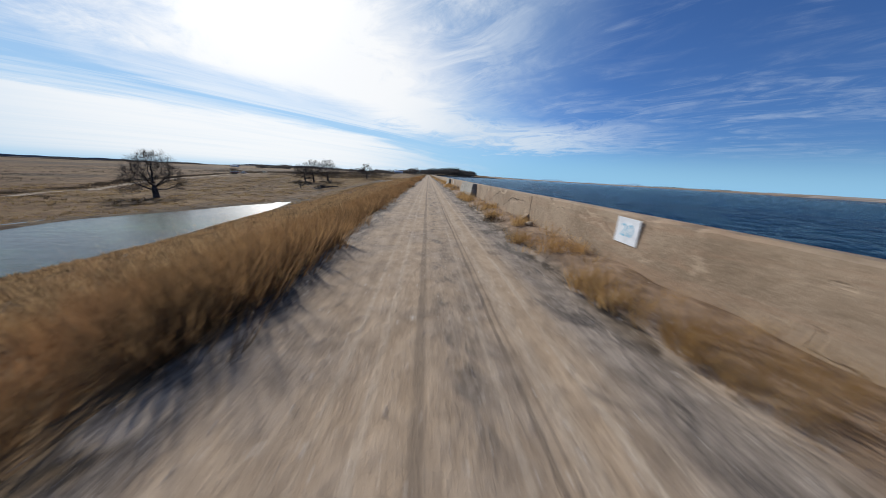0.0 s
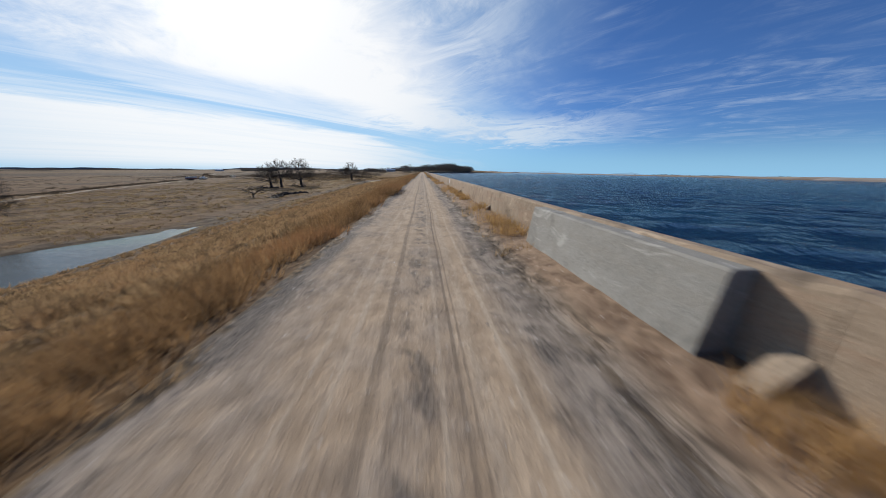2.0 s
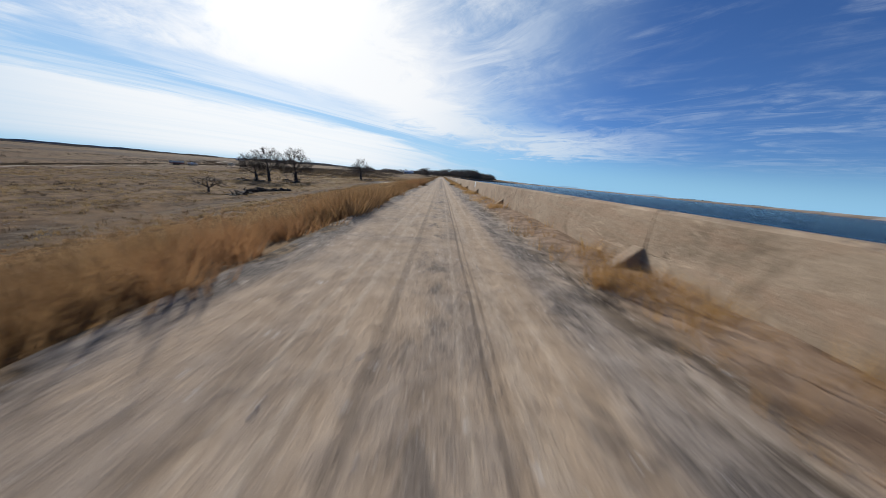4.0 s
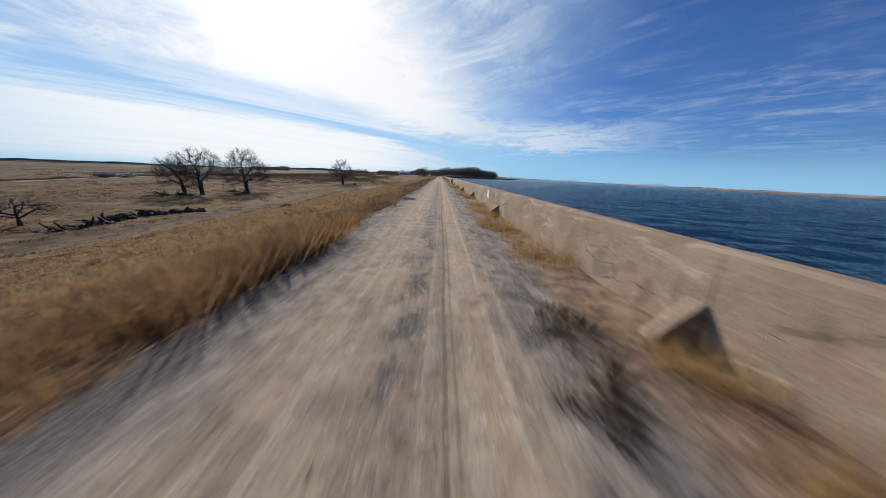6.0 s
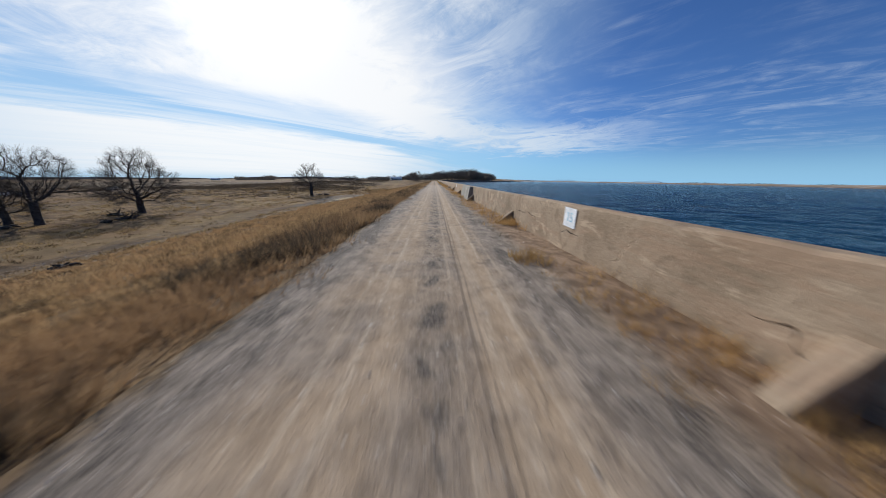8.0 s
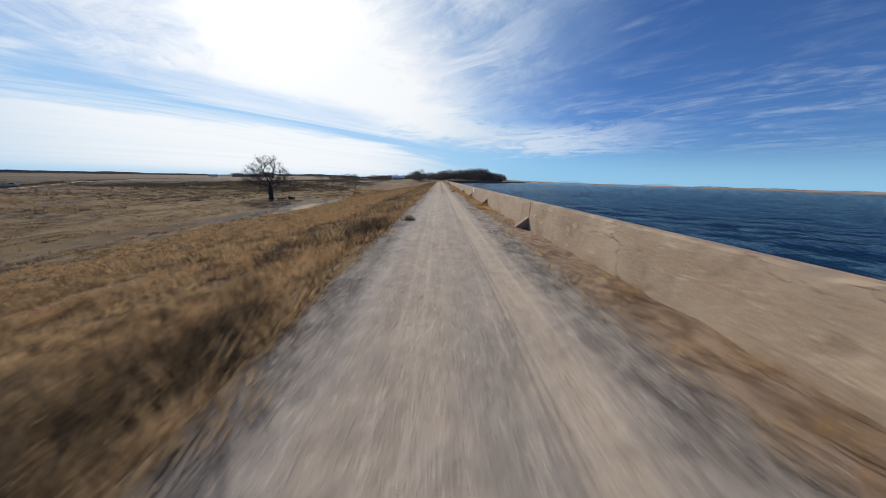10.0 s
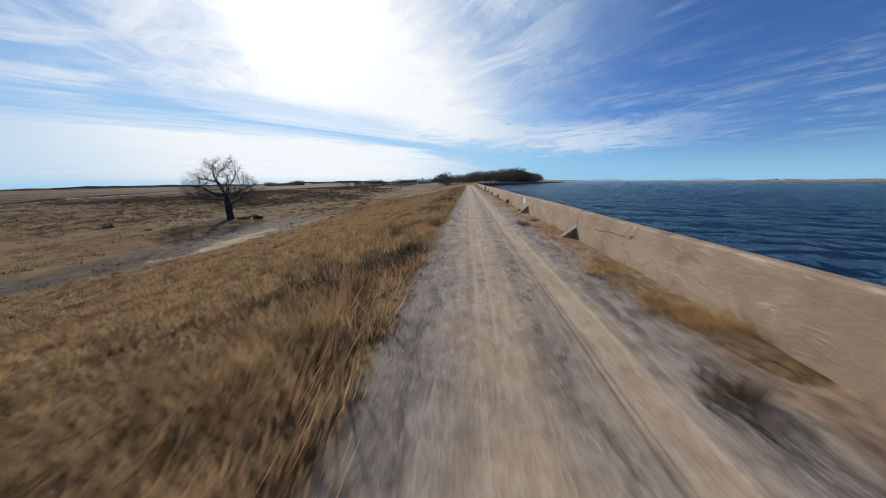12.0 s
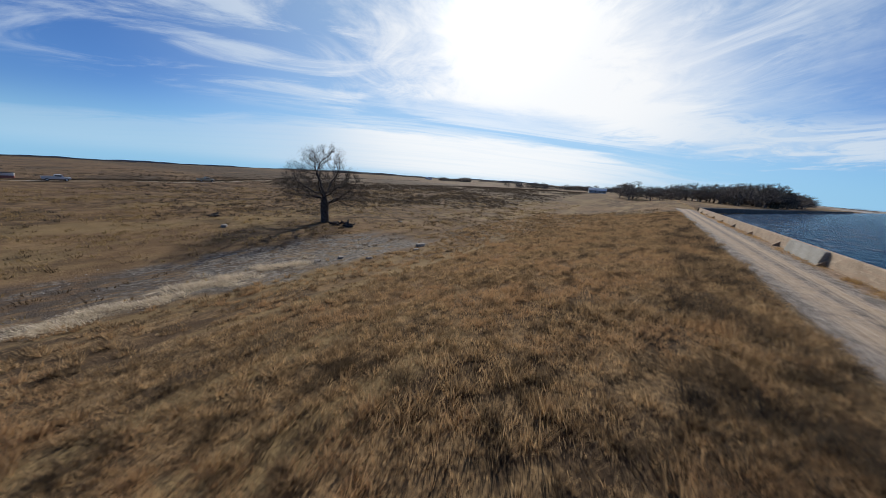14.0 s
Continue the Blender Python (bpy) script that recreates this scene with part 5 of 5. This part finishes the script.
# clumps at y = 2, 54.4 and 97 are added to stand for grass shade
for i, (wx, wy, size) in enumerate(((-1.12, 119.7, 0.28), (-1.30, 94.9, 0.34), (-1.50, 54.4, 0.60), (-1.60, 28.6, 0.50), (-1.95, 2.0, 0.85), (-1.75, 97.0, 0.50), (1.75, 226.3, 0.30), (1.62, 216.0, 0.30), (1.72, 105.4, 0.34), (1.85, 106.3, 0.30), (2.15, 8.6, 0.30), (-1.25, 189.1, 0.30))):
    weed_clump(wx, wy, size, 1200 + 3 * i)
BUNCHES = [(2.2, 3.0, 0.50), (2.35, 1.6, 0.42), (2.3, 9.3, 0.40), (2.15, 5.7, 0.38), (2.6, 4.9, 0.40), (2.3, 15.2, 0.5), (2.75, 11.6, 0.34), (2.3, 16.7, 0.52), (2.45, 25.2, 0.45), (2.7, 29.2, 0.5), (2.45, 31.8, 0.5),
           (2.65, 34.6, 0.55), (2.75, 43.0, 0.55), (2.6, 41.9, 0.45), (2.7, 46.2, 0.5), (2.7, 50.6, 0.45), (2.75, 52.8, 0.4), (2.7, 58.8, 0.4), (2.75, 55.0, 0.45), (2.4, 70.5, 0.4), (2.5, 78.5, 0.45), (2.5, 88.9, 0.4),
           (2.6, 99.0, 0.42), (2.55, 94.2, 0.42), (2.7, 103.9, 0.4), (2.5, 108.8, 0.55), (2.65, 104.6, 0.42), (2.15, 111.8, 0.45), (2.1, 112.4, 0.4), (2.25, 116.0, 0.42), (2.55, 118.6, 0.42), (2.65, 123.0, 0.45),
           (2.25, 125.7, 0.40), (2.35, 138.6, 0.45), (2.7, 139.9, 0.62), (2.6, 138.7, 0.42), (2.0, 145.0, 0.34), (2.75, 149.2, 0.36), (2.5, 163.0, 0.4), (2.5, 177.0, 0.4), (2.35, 194.5, 0.32), (2.55, 203.4, 0.5), (2.6, 210.2, 0.42),
           (2.65, 217.4, 0.48), (2.4, 218.0, 0.42), (2.1, 219.6, 0.38), (2.6, 228.0, 0.34), (2.6, 243.2, 0.45), (2.6, 247.0, 0.42), (2.6, 270.0, 0.4)]
# straw caught before some of the buttresses
BUNCHES += [(2.66, y - 0.38, 0.40) for y in (8.0, 36.4, 88.1, 96.3, 106.0, 115.2, 123.8, 149.7, 196.7, 205.3, 214.1)]
for i, (bx, by, size) in enumerate(BUNCHES):
    bunch(bx, by, size, 300 + 7 * i)


# ---------- stones ----------
def pebble_shape(r):
    v = np.array([(0, 0, 1), (0.9, 0, 0.1), (0, 0.9, 0.1), (-0.9, 0, 0.1), (0, -0.9, 0.1), (0, 0, -0.7)]) * r.uniform(0.75, 1.2, (6, 3))
    f = [(0, 1, 2), (0, 2, 3), (0, 3, 4), (0, 4, 1), (5, 2, 1), (5, 3, 2), (5, 4, 3), (5, 1, 4)]
    return v, f


def pebbles(name, x, y, z, size, mat, seed):
    r = np.random.RandomState(seed)
    verts, faces = [], []
    shapes = [pebble_shape(r) for _ in range(12)]
    allv, allf = [], []
    for i in range(len(x)):
        v, f = shapes[i % 12]
        c, s = math.cos(i * 1.7), math.sin(i * 1.7)
        w = v * size[i] * np.array([1, 1, 0.6])
        w = np.stack([w[:, 0] * c - w[:, 1] * s + x[i], w[:, 0] * s + w[:, 1] * c + y[i], w[:, 2] + z[i]], 1)
        allf.append(np.array(f) + 6 * i)
        allv.append(w)
    return np_mesh(name, np.concatenate(allv), np.concatenate(allf), mat)


def build_stones():
    x, y, r = scatter(17, -1.75, 2.3, -3, 290, 30, lambda x, y: np.clip(sstep(x, -0.8, -1.3) + sstep(x, 1.15, 1.5) + 0.30, 0, 1) * np.clip(0.5 + 0.6 * waves(x, y, 61, 2.5), 0.1, 1))
    ob = pebbles("loose_gravel", x, y, np.full(len(x), 0.022), 0.007 + 0.013 * r.uniform(0, 1, len(x)) ** 3, GRAVEL, 62)
    tagged(ob, "loose grey gravel along the edges of the road", "gravel", kind="stuff")
    x, y, r = scatter(19, -58, -26, 96, 282, 1.6, lambda x, y: sstep(wash_half(y) - np.abs(x - wash_line(y)), 0, 2))
    ob = pebbles("wash_stones", x, y, height(x, y), 0.025 + 0.11 * r.uniform(0, 1, len(x)) ** 5, STONE, 63)
    tagged(ob, "pale stones strewn over the dry wash", "stones", kind="stuff")


build_stones()


def boulder(x, y, size, seed, label):
    r = random.Random(seed)
    bm = bmesh.new()
    bmesh.ops.create_icosphere(bm, subdivisions=2, radius=size)
    for v in bm.verts:
        k = 1 + 0.45 * noise.noise(v.co * (1.3 / size) + Vector((seed, 0, 0))) + 0.15 * noise.noise(v.co * (4.0 / size) + Vector((0, seed, 0)))
        v.co = Vector((v.co.x * k * 1.25, v.co.y * k * 0.9, max(-0.5, min(v.co.z * k * 0.75, 0.42 * size))))
    ob = part("boulder", bm, STONE, None)
    ob.location = (x, y, ground_z(x, y) + size * 0.25)
    ob.rotation_euler = (0, 0, r.uniform(0, 6))
    return tagged(ob, label, "boulder", "boulders by the wash")


for i, (bx, by, size) in enumerate(((-30.6, 274.5, 0.60), (-49.0, 289.0, 0.4), (-60.0, 261.0, 0.5), (-34.6, 262.0, 0.3), (-33.9, 264.4, 0.35), (-30.2, 265.5, 0.3), (-29.2, 272.0, 0.32), (-37.0, 271.0, 0.25))):
    boulder(bx, by, size, 500 + i, "pale grey boulder lying by the dry gravel wash")


def wall_stone(x, y, size, seed):
    """A lump broken from the wall, lying at its foot."""
    bm = bmesh.new()
    bmesh.ops.create_icosphere(bm, subdivisions=2, radius=size)
    for v in bm.verts:
        k = 1 + 0.5 * noise.noise(v.co * (1.2 / size) + Vector((seed, 0, 0))) + 0.15 * noise.noise(v.co * (3.5 / size))
        v.co = Vector((v.co.x * k, v.co.y * k * 1.3, v.co.z * k * 0.7))
    ob = part("broken_concrete", bm, CONCRETE, None)
    ob.location = (x, y, float(verge_z(np.array(x), np.array(y))) + size * 0.3)
    return tagged(ob, "tan lump of broken concrete lying at the foot of the wall", "rubble", "rubble along the wall")


for i, (bx, by, size) in enumerate(((2.82, 198.1, 0.11), (2.70, 28.6, 0.13), (2.55, 29.3, 0.09), (2.75, 7.2, 0.10), (2.60, 123.2, 0.09), (2.72, 232.9, 0.14))):
    wall_stone(bx, by, size, 860 + i)


# ---------- deadwood ----------
def brush_pile(x, y, length, high, seed, label):
    """A heap of charred logs and roots."""
    r = random.Random(seed)
    pile = tagged(empty("brush_pile", x, y, ground_z(x, y)), label, "deadwood", "deadwood heaps on the plain")
    for i in range(9):
        verts, faces = [], []
        a, tilt, ln = r.uniform(0, 6.28), r.uniform(-0.1, 0.6), r.uniform(0.6, 1.0) * length * 0.45
        p = Vector((r.uniform(-0.4, 0.4) * length, r.uniform(-0.25, 0.25) * length, r.uniform(0.0, high * 0.6)))
        d = Vector((math.cos(a) * math.cos(tilt), math.sin(a) * math.cos(tilt), math.sin(tilt)))
        pts = [p]
        for _ in range(4):
            d = (d + Vector((r.gauss(0, 0.2), r.gauss(0, 0.2), r.gauss(0, 0.2)))).normalized()
            pts.append(pts[-1] + d * ln / 4)
        rad = [r.uniform(0.12, 0.3) * (1 - 0.16 * k) for k in range(5)]
        tube(verts, faces, pts, rad, 6)
        ob = np_mesh("log", [tuple(v) for v in verts], faces, DEADWOOD, True)
        ob.parent = pile
    bm = bmesh.new()
    bmesh.ops.create_icosphere(bm, subdivisions=3, radius=1.0)
    for v in bm.verts:
        k = 1 + 0.55 * noise.noise(v.co * 2.2 + Vector((seed, 1, 0))) + 0.35 * noise.noise(v.co * 6.5 + Vector((seed, 3, 0)))
        v.co = Vector((v.co.x * k * length * 0.42, v.co.y * k * length * 0.25, v.co.z * k * high * 0.6))
    part("stump", bm, DEADWOOD, pile, "matted charred stump of roots and earth")
    return pile


for i, (px, py, ln, hi) in enumerate(((-53.6, 143.5, 4.6, 0.5), (-54.4, 147.0, 4.4, 0.6), (-55.2, 150.3, 4.2, 0.8), (-55.6, 152.8, 3.0, 1.5), (-56.0, 155.2, 3.4, 1.2), (-56.4, 159.0, 2.8, 1.6), (-55.2, 161.0, 3.4, 1.0), (-53.8, 162.8, 3.0, 0.9),
                                       (-52.4, 164.2, 2.4, 1.2), (-50.8, 165.4, 2.2, 0.8), (-31.8, 164.6, 2.2, 0.5), (-66.0, 199.0, 2.4, 0.5), (-81.5, 190.0, 7.0, 0.6), (-77.0, 192.0, 5.0, 0.6), (-67.5, 204.0, 4.5, 0.6), (-73.0, 208.0, 4.5, 0.5),
                                       (-50.5, 277.0, 2.2, 1.1), (-53.6, 276.5, 2.4, 0.7), (-71.0, 262.5, 2.4, 0.4))):
    brush_pile(px, py, ln, hi, 700 + i, "dark charred heap of dead branches and roots on the plain")

bare_tree("bare_shrub", -62.5, 146.5, ground_z(-62.5, 146.5), 4.2, 8.0, 0.7, 81, "wide leafless shrub on the dry plain", radius=0.26, count=260, step=0.4, droop=0.2, twigs=2, twig_len=0.7, thin=0.022, category="shrub")
bare_tree("bare_shrub", -68.0, 206.0, ground_z(-68.0, 206.0), 2.0, 4.0, 0.4, 82, "low leafless shrub beneath the cottonwoods", radius=0.10, count=160, step=0.3, twigs=2, twig_len=0.5, thin=0.018, category="shrub")


# ---------- tracks and buildings on the plain ----------
TRACK_DIRT = grainy("track_dirt", (0.20, 0.15, 0.10), (0.32, 0.25, 0.18), 0.4, 0.95, 4.0, 0.02)
WHITE_METAL = grainy("white_roof_metal", (0.62, 0.64, 0.66), (0.74, 0.75, 0.76), 0.5, 0.5, 6.0, 0.01)
PALE_SIDING = grainy("pale_siding", (0.42, 0.41, 0.39), (0.55, 0.54, 0.51), 0.5, 0.8, 6.0, 0.01)
RED_SIDING = grainy("faded_red_siding", (0.20, 0.075, 0.06), (0.32, 0.14, 0.11), 0.5, 0.85, 6.0, 0.01)
DARK_GLASS = grainy("dark_glass", (0.02, 0.022, 0.025), (0.035, 0.04, 0.045), 1.0, 0.15, 6.0, 0.001, spec=0.5)
TYRE = grainy("black_tyre", (0.015, 0.015, 0.015), (0.03, 0.03, 0.03), 6.0, 0.9, 30.0, 0.005)
PALE_PAINT = grainy("pale_car_paint", (0.60, 0.58, 0.54), (0.68, 0.66, 0.62), 0.8, 0.35, 5.0, 0.001, spec=0.5)
TAN_PAINT = grainy("tan_car_paint", (0.42, 0.35, 0.24), (0.48, 0.40, 0.28), 0.8, 0.35, 5.0, 0.001, spec=0.5)


def dirt_track(name, points, width, label):
    p = [Vector((a, b, 0)) for a, b in points]
    verts = []
    line = []
    for a, b in zip(p, p[1:]):
        n = max(2, int((b - a).length / 3))
        line += [a.lerp(b, k / n) for k in range(n)]
    line.append(p[-1])
    for i, q in enumerate(line):
        d = (line[min(i + 4, len(line) - 1)] - line[max(i - 4, 0)]).normalized()
        s = Vector((d.y, -d.x, 0))
        for k in range(4):
            w = q + s * width * (k / 3 - 0.5) * (1 + 0.12 * math.sin(i * 0.7))
            verts.append((w.x, w.y, ground_z(w.x, w.y) + 0.06))
    ob = np_mesh(name, verts, grid_faces(len(line), 4), TRACK_DIRT, True)
    return tagged(ob, label, "track", kind="structure")


dirt_track("track", [(-96, 40), (-106, 95), (-128, 140), (-141, 185), (-150, 235), (-150, 280), (-167, 303), (-214, 352), (-300, 480), (-330, 620)], 2.6, "pale two-rut dirt track crossing the plain")
dirt_track("path", [(-190, 480), (-140, 518), (-96, 548), (-70, 585)], 3.5, "pale dirt road on the far plain")


def pickup(x, y, turn, paint, label):
    """A pickup truck, built along its own x."""
    car = tagged(empty("pickup_truck", x, y, ground_z(x, y) + 0.05), label, "truck", "vehicles on the plain")
    car.rotation_euler = (0, 0, turn)
    bm = bmesh.new()
    box(bm, -2.7, 2.7, -0.95, 0.95, 0.55, 1.05, 0.08)
    box(bm, -2.7, -0.5, -0.95, -0.85, 1.0, 1.35, 0.02)
    box(bm, -2.7, -0.5, 0.85, 0.95, 1.0, 1.35, 0.02)
    box(bm, -2.7, -2.6, -0.95, 0.95, 1.0, 1.35, 0.02)
    part("body", bm, paint, car)
    bm = bmesh.new()
    vs = box(bm, -0.5, 1.5, -0.85, 0.85, 1.05, 1.85)
    for v in vs:
        if v.co.z > 1.5:
            v.co.x = v.co.x * 0.7 + 0.05
            v.co.y *= 0.88
    bmesh.ops.bevel(bm, geom=list(bm.edges), offset=0.07, segments=2, affect="EDGES")
    part("cab", bm, paint, car)
    for s in (-1, 1):
        bm = bmesh.new()
        box(bm, -0.25, 1.0, s * 0.80 - 0.015, s * 0.80 + 0.015, 1.2, 1.68, 0.01)
        part("side_window", bm, DARK_GLASS, car)
    bm = bmesh.new()
    box(bm, 1.5, 2.66, -0.88, 0.88, 1.02, 1.16, 0.05)
    part("bonnet", bm, paint, car)
    for wx in (-1.75, 1.75):
        for s in (-1, 1):
            bm = bmesh.new()
            bmesh.ops.create_cone(bm, cap_ends=True, segments=18, radius1=0.40, radius2=0.40, depth=0.26, matrix=Matrix.Translation((wx, s * 0.86, 0.40)) @ Matrix.Rotation(radians(90), 4, "X"))
            w = part("wheel", bm, TYRE, car)
            bm = bmesh.new()
            bmesh.ops.create_cone(bm, cap_ends=True, segments=14, radius1=0.22, radius2=0.20, depth=0.05, matrix=Matrix.Translation((wx, s * 1.0, 0.40)) @ Matrix.Rotation(radians(90), 4, "X"))
            part("rim", bm, WHITE_METAL, w)
    return car


pickup(-152.5, 282.5, radians(95), TAN_PAINT, "tan pickup truck parked on the dirt track")
pickup(-150.0, 246.5, radians(92), PALE_PAINT, "pale pickup truck with a load, standing on the dirt track")


def stock_trailer(x, y, turn, label):
    """A long low trailer with a dark roof, built along its own x."""
    t = tagged(empty("stock_trailer", x, y, ground_z(x, y) + 0.05), label, "trailer", "vehicles on the plain")
    t.rotation_euler = (0, 0, turn)
    for name, mat, boxes in (("body", RED_SIDING, [(-3.6, 3.6, -1.1, 1.1, 0.75, 1.5)]), ("upper_panel", PALE_PAINT, [(-3.6, 3.6, -1.09, 1.09, 1.5, 2.2)]), ("roof", TYRE, [(-3.7, 3.7, -1.15, 1.15, 2.2, 2.32)]), ("drawbar", TYRE, [(3.5, 5.2, -0.1, 0.1, 0.55, 0.7)])):
        bm = bmesh.new()
        for b in boxes:
            box(bm, *b, 0.05)
        part(name, bm, mat, t)
    for wx in (-0.9, 0.1):
        for side in (-1, 1):
            bm = bmesh.new()
            bmesh.ops.create_cone(bm, cap_ends=True, segments=18, radius1=0.38, radius2=0.38, depth=0.24, matrix=Matrix.Translation((wx, side * 1.02, 0.38)) @ Matrix.Rotation(radians(90), 4, "X"))
            part("wheel", bm, TYRE, t)
    return t


stock_trailer(-150.0, 236.0, radians(90), "long faded trailer with a dark roof on the dirt track")


def farm_building(x, y, turn, ln, wd, eaves, ridge, wall_mat, roof_mat, label, windows=4):
    b = tagged(empty("farm_building", x, y, ground_z(x, y) - 0.1), label, "building", "buildings in the distance")
    b.rotation_euler = (0, 0, turn)
    bm = bmesh.new()
    vs = [bm.verts.new(v) for v in ((-ln / 2, -wd / 2, 0), (ln / 2, -wd / 2, 0), (ln / 2, wd / 2, 0), (-ln / 2, wd / 2, 0), (-ln / 2, -wd / 2, eaves), (ln / 2, -wd / 2, eaves), (ln / 2, wd / 2, eaves), (-ln / 2, wd / 2, eaves), (-ln / 2, 0, ridge), (ln / 2, 0, ridge))]
    for f in ((0, 1, 5, 4), (2, 3, 7, 6), (1, 2, 6, 9, 5), (3, 0, 4, 8, 7), (3, 2, 1, 0)):
        bm.faces.new([vs[k] for k in f])
    part("wall", bm, wall_mat, b)
    bm = bmesh.new()
    o = 0.4
    for s in (-1, 1):
        q = [(-ln / 2 - o, s * (wd / 2 + o), eaves - 0.12), (ln / 2 + o, s * (wd / 2 + o), eaves - 0.12), (ln / 2 + o, 0, ridge + 0.08), (-ln / 2 - o, 0, ridge + 0.08)]
        top = [bm.verts.new((a, c, d + 0.14)) for a, c, d in q]
        low = [bm.verts.new(v) for v in q]
        bm.faces.new(top), bm.faces.new(low[::-1])
        for k in range(4):
            bm.faces.new((top[k], top[(k + 1) % 4], low[(k + 1) % 4], low[k]))
    bmesh.ops.recalc_face_normals(bm, faces=bm.faces)
    part("roof", bm, roof_mat, b)
    for i in range(windows):
        wx = -ln / 2 + ln * (i + 0.5) / windows
        bm = bmesh.new()
        box(bm, wx - 0.55, wx + 0.55, -wd / 2 - 0.05, -wd / 2 + 0.02, 1.0, min(2.1, eaves - 0.3), 0.01)
        part("window", bm, DARK_GLASS, b)
    return b


farm_building(-60.0, 600.0, radians(15), 17, 9, 3.0, 5.2, PALE_SIDING, WHITE_METAL, "pale farm building with a white metal roof before bare trees")
farm_building(104.0, 700.0, radians(25), 9, 6, 3.2, 4.6, WHITE_METAL, WHITE_METAL, "small white pump house on the far shore", 2)
farm_building(-640.0, 1010.0, radians(0), 22, 10, 3.4, 6.0, PALE_SIDING, WHITE_METAL, "distant white-roofed farmhouse on the horizon", 4)


# ---------- far dam, shores and hills ----------
def build_far_dam():
    """The dam turns at the end of the road and runs on along the far bay."""
    a, b = Vector((3.05, WALL_END + 0.3, 0)), Vector((196.0, 845.2, 0))
    d = (b - a).normalized()
    s = Vector((d.y, -d.x, 0))
    n = 60
    prof = [(0.9, -2.2), (0.35, 0.9), (0.0, 1.0), (-0.25, 1.0), (-0.3, -0.8)]
    verts = []
    for i in range(n + 1):
        q = a.lerp(b, i / n)
        for w, z in prof:
            verts.append((q.x + s.x * w, q.y + s.y * w, z))
    ob = np_mesh("wall_far_dam", verts, grid_faces(n + 1, 5), FAR_CONCRETE)
    return tagged(ob, "concrete dam wall along the far bay, coloured dark for shade", "wall", kind="structure")


# darker than the parapet: the shade on its lake face put into the colour
FAR_CONCRETE = grainy("shaded_dam_concrete", (0.035, 0.03, 0.028), (0.085, 0.075, 0.068), 0.5, 0.8, 4.0, 0.03)
build_far_dam()


def far_treeline():
    """Shelter belts on the horizon, as many small clumps of twigs."""
    r = np.random.RandomState(70)
    xs, ys, hs = [], [], []
    for az0, az1, dist, n, tall in ((-33.5, -28.5, 900, 500, 9), (-62, -34, 1900, 1500, 7), (-28, -12, 1700, 1300, 7), (-12, -3, 900, 900, 9), (-95, -62, 2200, 700, 5), (14, 62, 2600, 500, 6)):
        a = np.radians(r.uniform(az0, az1, n))
        k = 0.6 + 0.4 * np.sin(a * 60) + r.uniform(0, 0.5, n)
        d = dist * (1 + r.normal(0, 0.03, n))
        x, y = -6 + d * np.sin(a), 150 + d * np.cos(a)
        xs.append(x), ys.append(y), hs.append(tall * np.clip(k, 0.3, 1.3))
    x, y, h = np.concatenate(xs), np.concatenate(ys), np.concatenate(hs)
    land = lake_edge(x, y) < 0
    x, y, h = x[land], y[land], h[land]
    ob = blades("far_tree_belt", x, y, height(x, y), h, 5.0, 14, 0.55, FAR_TWIG, 71, 0.0)
    return tagged(ob, "dark bare shelter belts along the horizon", "trees", kind="stuff")


FAR_TWIG = blade_material("far_bare_trees", (0.075, 0.065, 0.06), (0.14, 0.12, 0.105), (0.10, 0.09, 0.08))
far_treeline()


def hills():
    """Faint mountains far beyond the lake."""
    m, n, bsdf = material("hazy_mountains")
    out = [q for q in n.t.nodes if q.bl_idname == "ShaderNodeOutputMaterial"][0]
    e = n.add("ShaderNodeEmission")
    n.link(n.mix(n.noise(n.position(), 0.004, 4), (0.22, 0.40, 0.60), (0.27, 0.46, 0.66)), e.inputs[0])
    n.link(e.outputs[0], out.inputs[0])
    verts, k = [], 160
    for i in range(k + 1):
        a = radians(5 + 50 * i / k)
        f = i / k
        h = 46 * math.sin(math.pi * f) ** 0.7 * (0.55 + 0.25 * math.sin(f * 23) + 0.2 * math.sin(f * 51 + 1) + 0.08 * math.sin(f * 131)) - 6
        for z in (-30, max(h, -6)):
            verts.append((4600 * math.sin(a), 4600 * math.cos(a), z))
    ob = np_mesh("backdrop_mountains", verts, grid_faces(k + 1, 2), m)
    return tagged(ob, "faint blue mountains on the far horizon", "mountains", kind="structure")


def west_ridge():
    """A dark low ridge that closes the plain in the west."""
    verts, k = [], 200
    for i in range(k + 1):
        a = radians(-112 + 96 * i / k)
        x, y = 4250 * math.sin(a), 4250 * math.cos(a)
        top = ground_z(x, y) + 11 + 5 * math.sin(i * 0.11) + 4 * math.sin(i * 0.37 + 1) + 1.5 * math.sin(i * 1.3)
        verts += [(x, y, top - 140), (x, y, top)]
    ob = np_mesh("backdrop_ridge", verts, grid_faces(k + 1, 2), RIDGE)
    return tagged(ob, "low dark ridge along the western horizon", "ridge", kind="structure")


RIDGE = grainy("far_slate_ridge", (0.17, 0.165, 0.18), (0.23, 0.22, 0.235), 0.004, 1.0, 0.05, 0.5)
west_ridge()
hills()
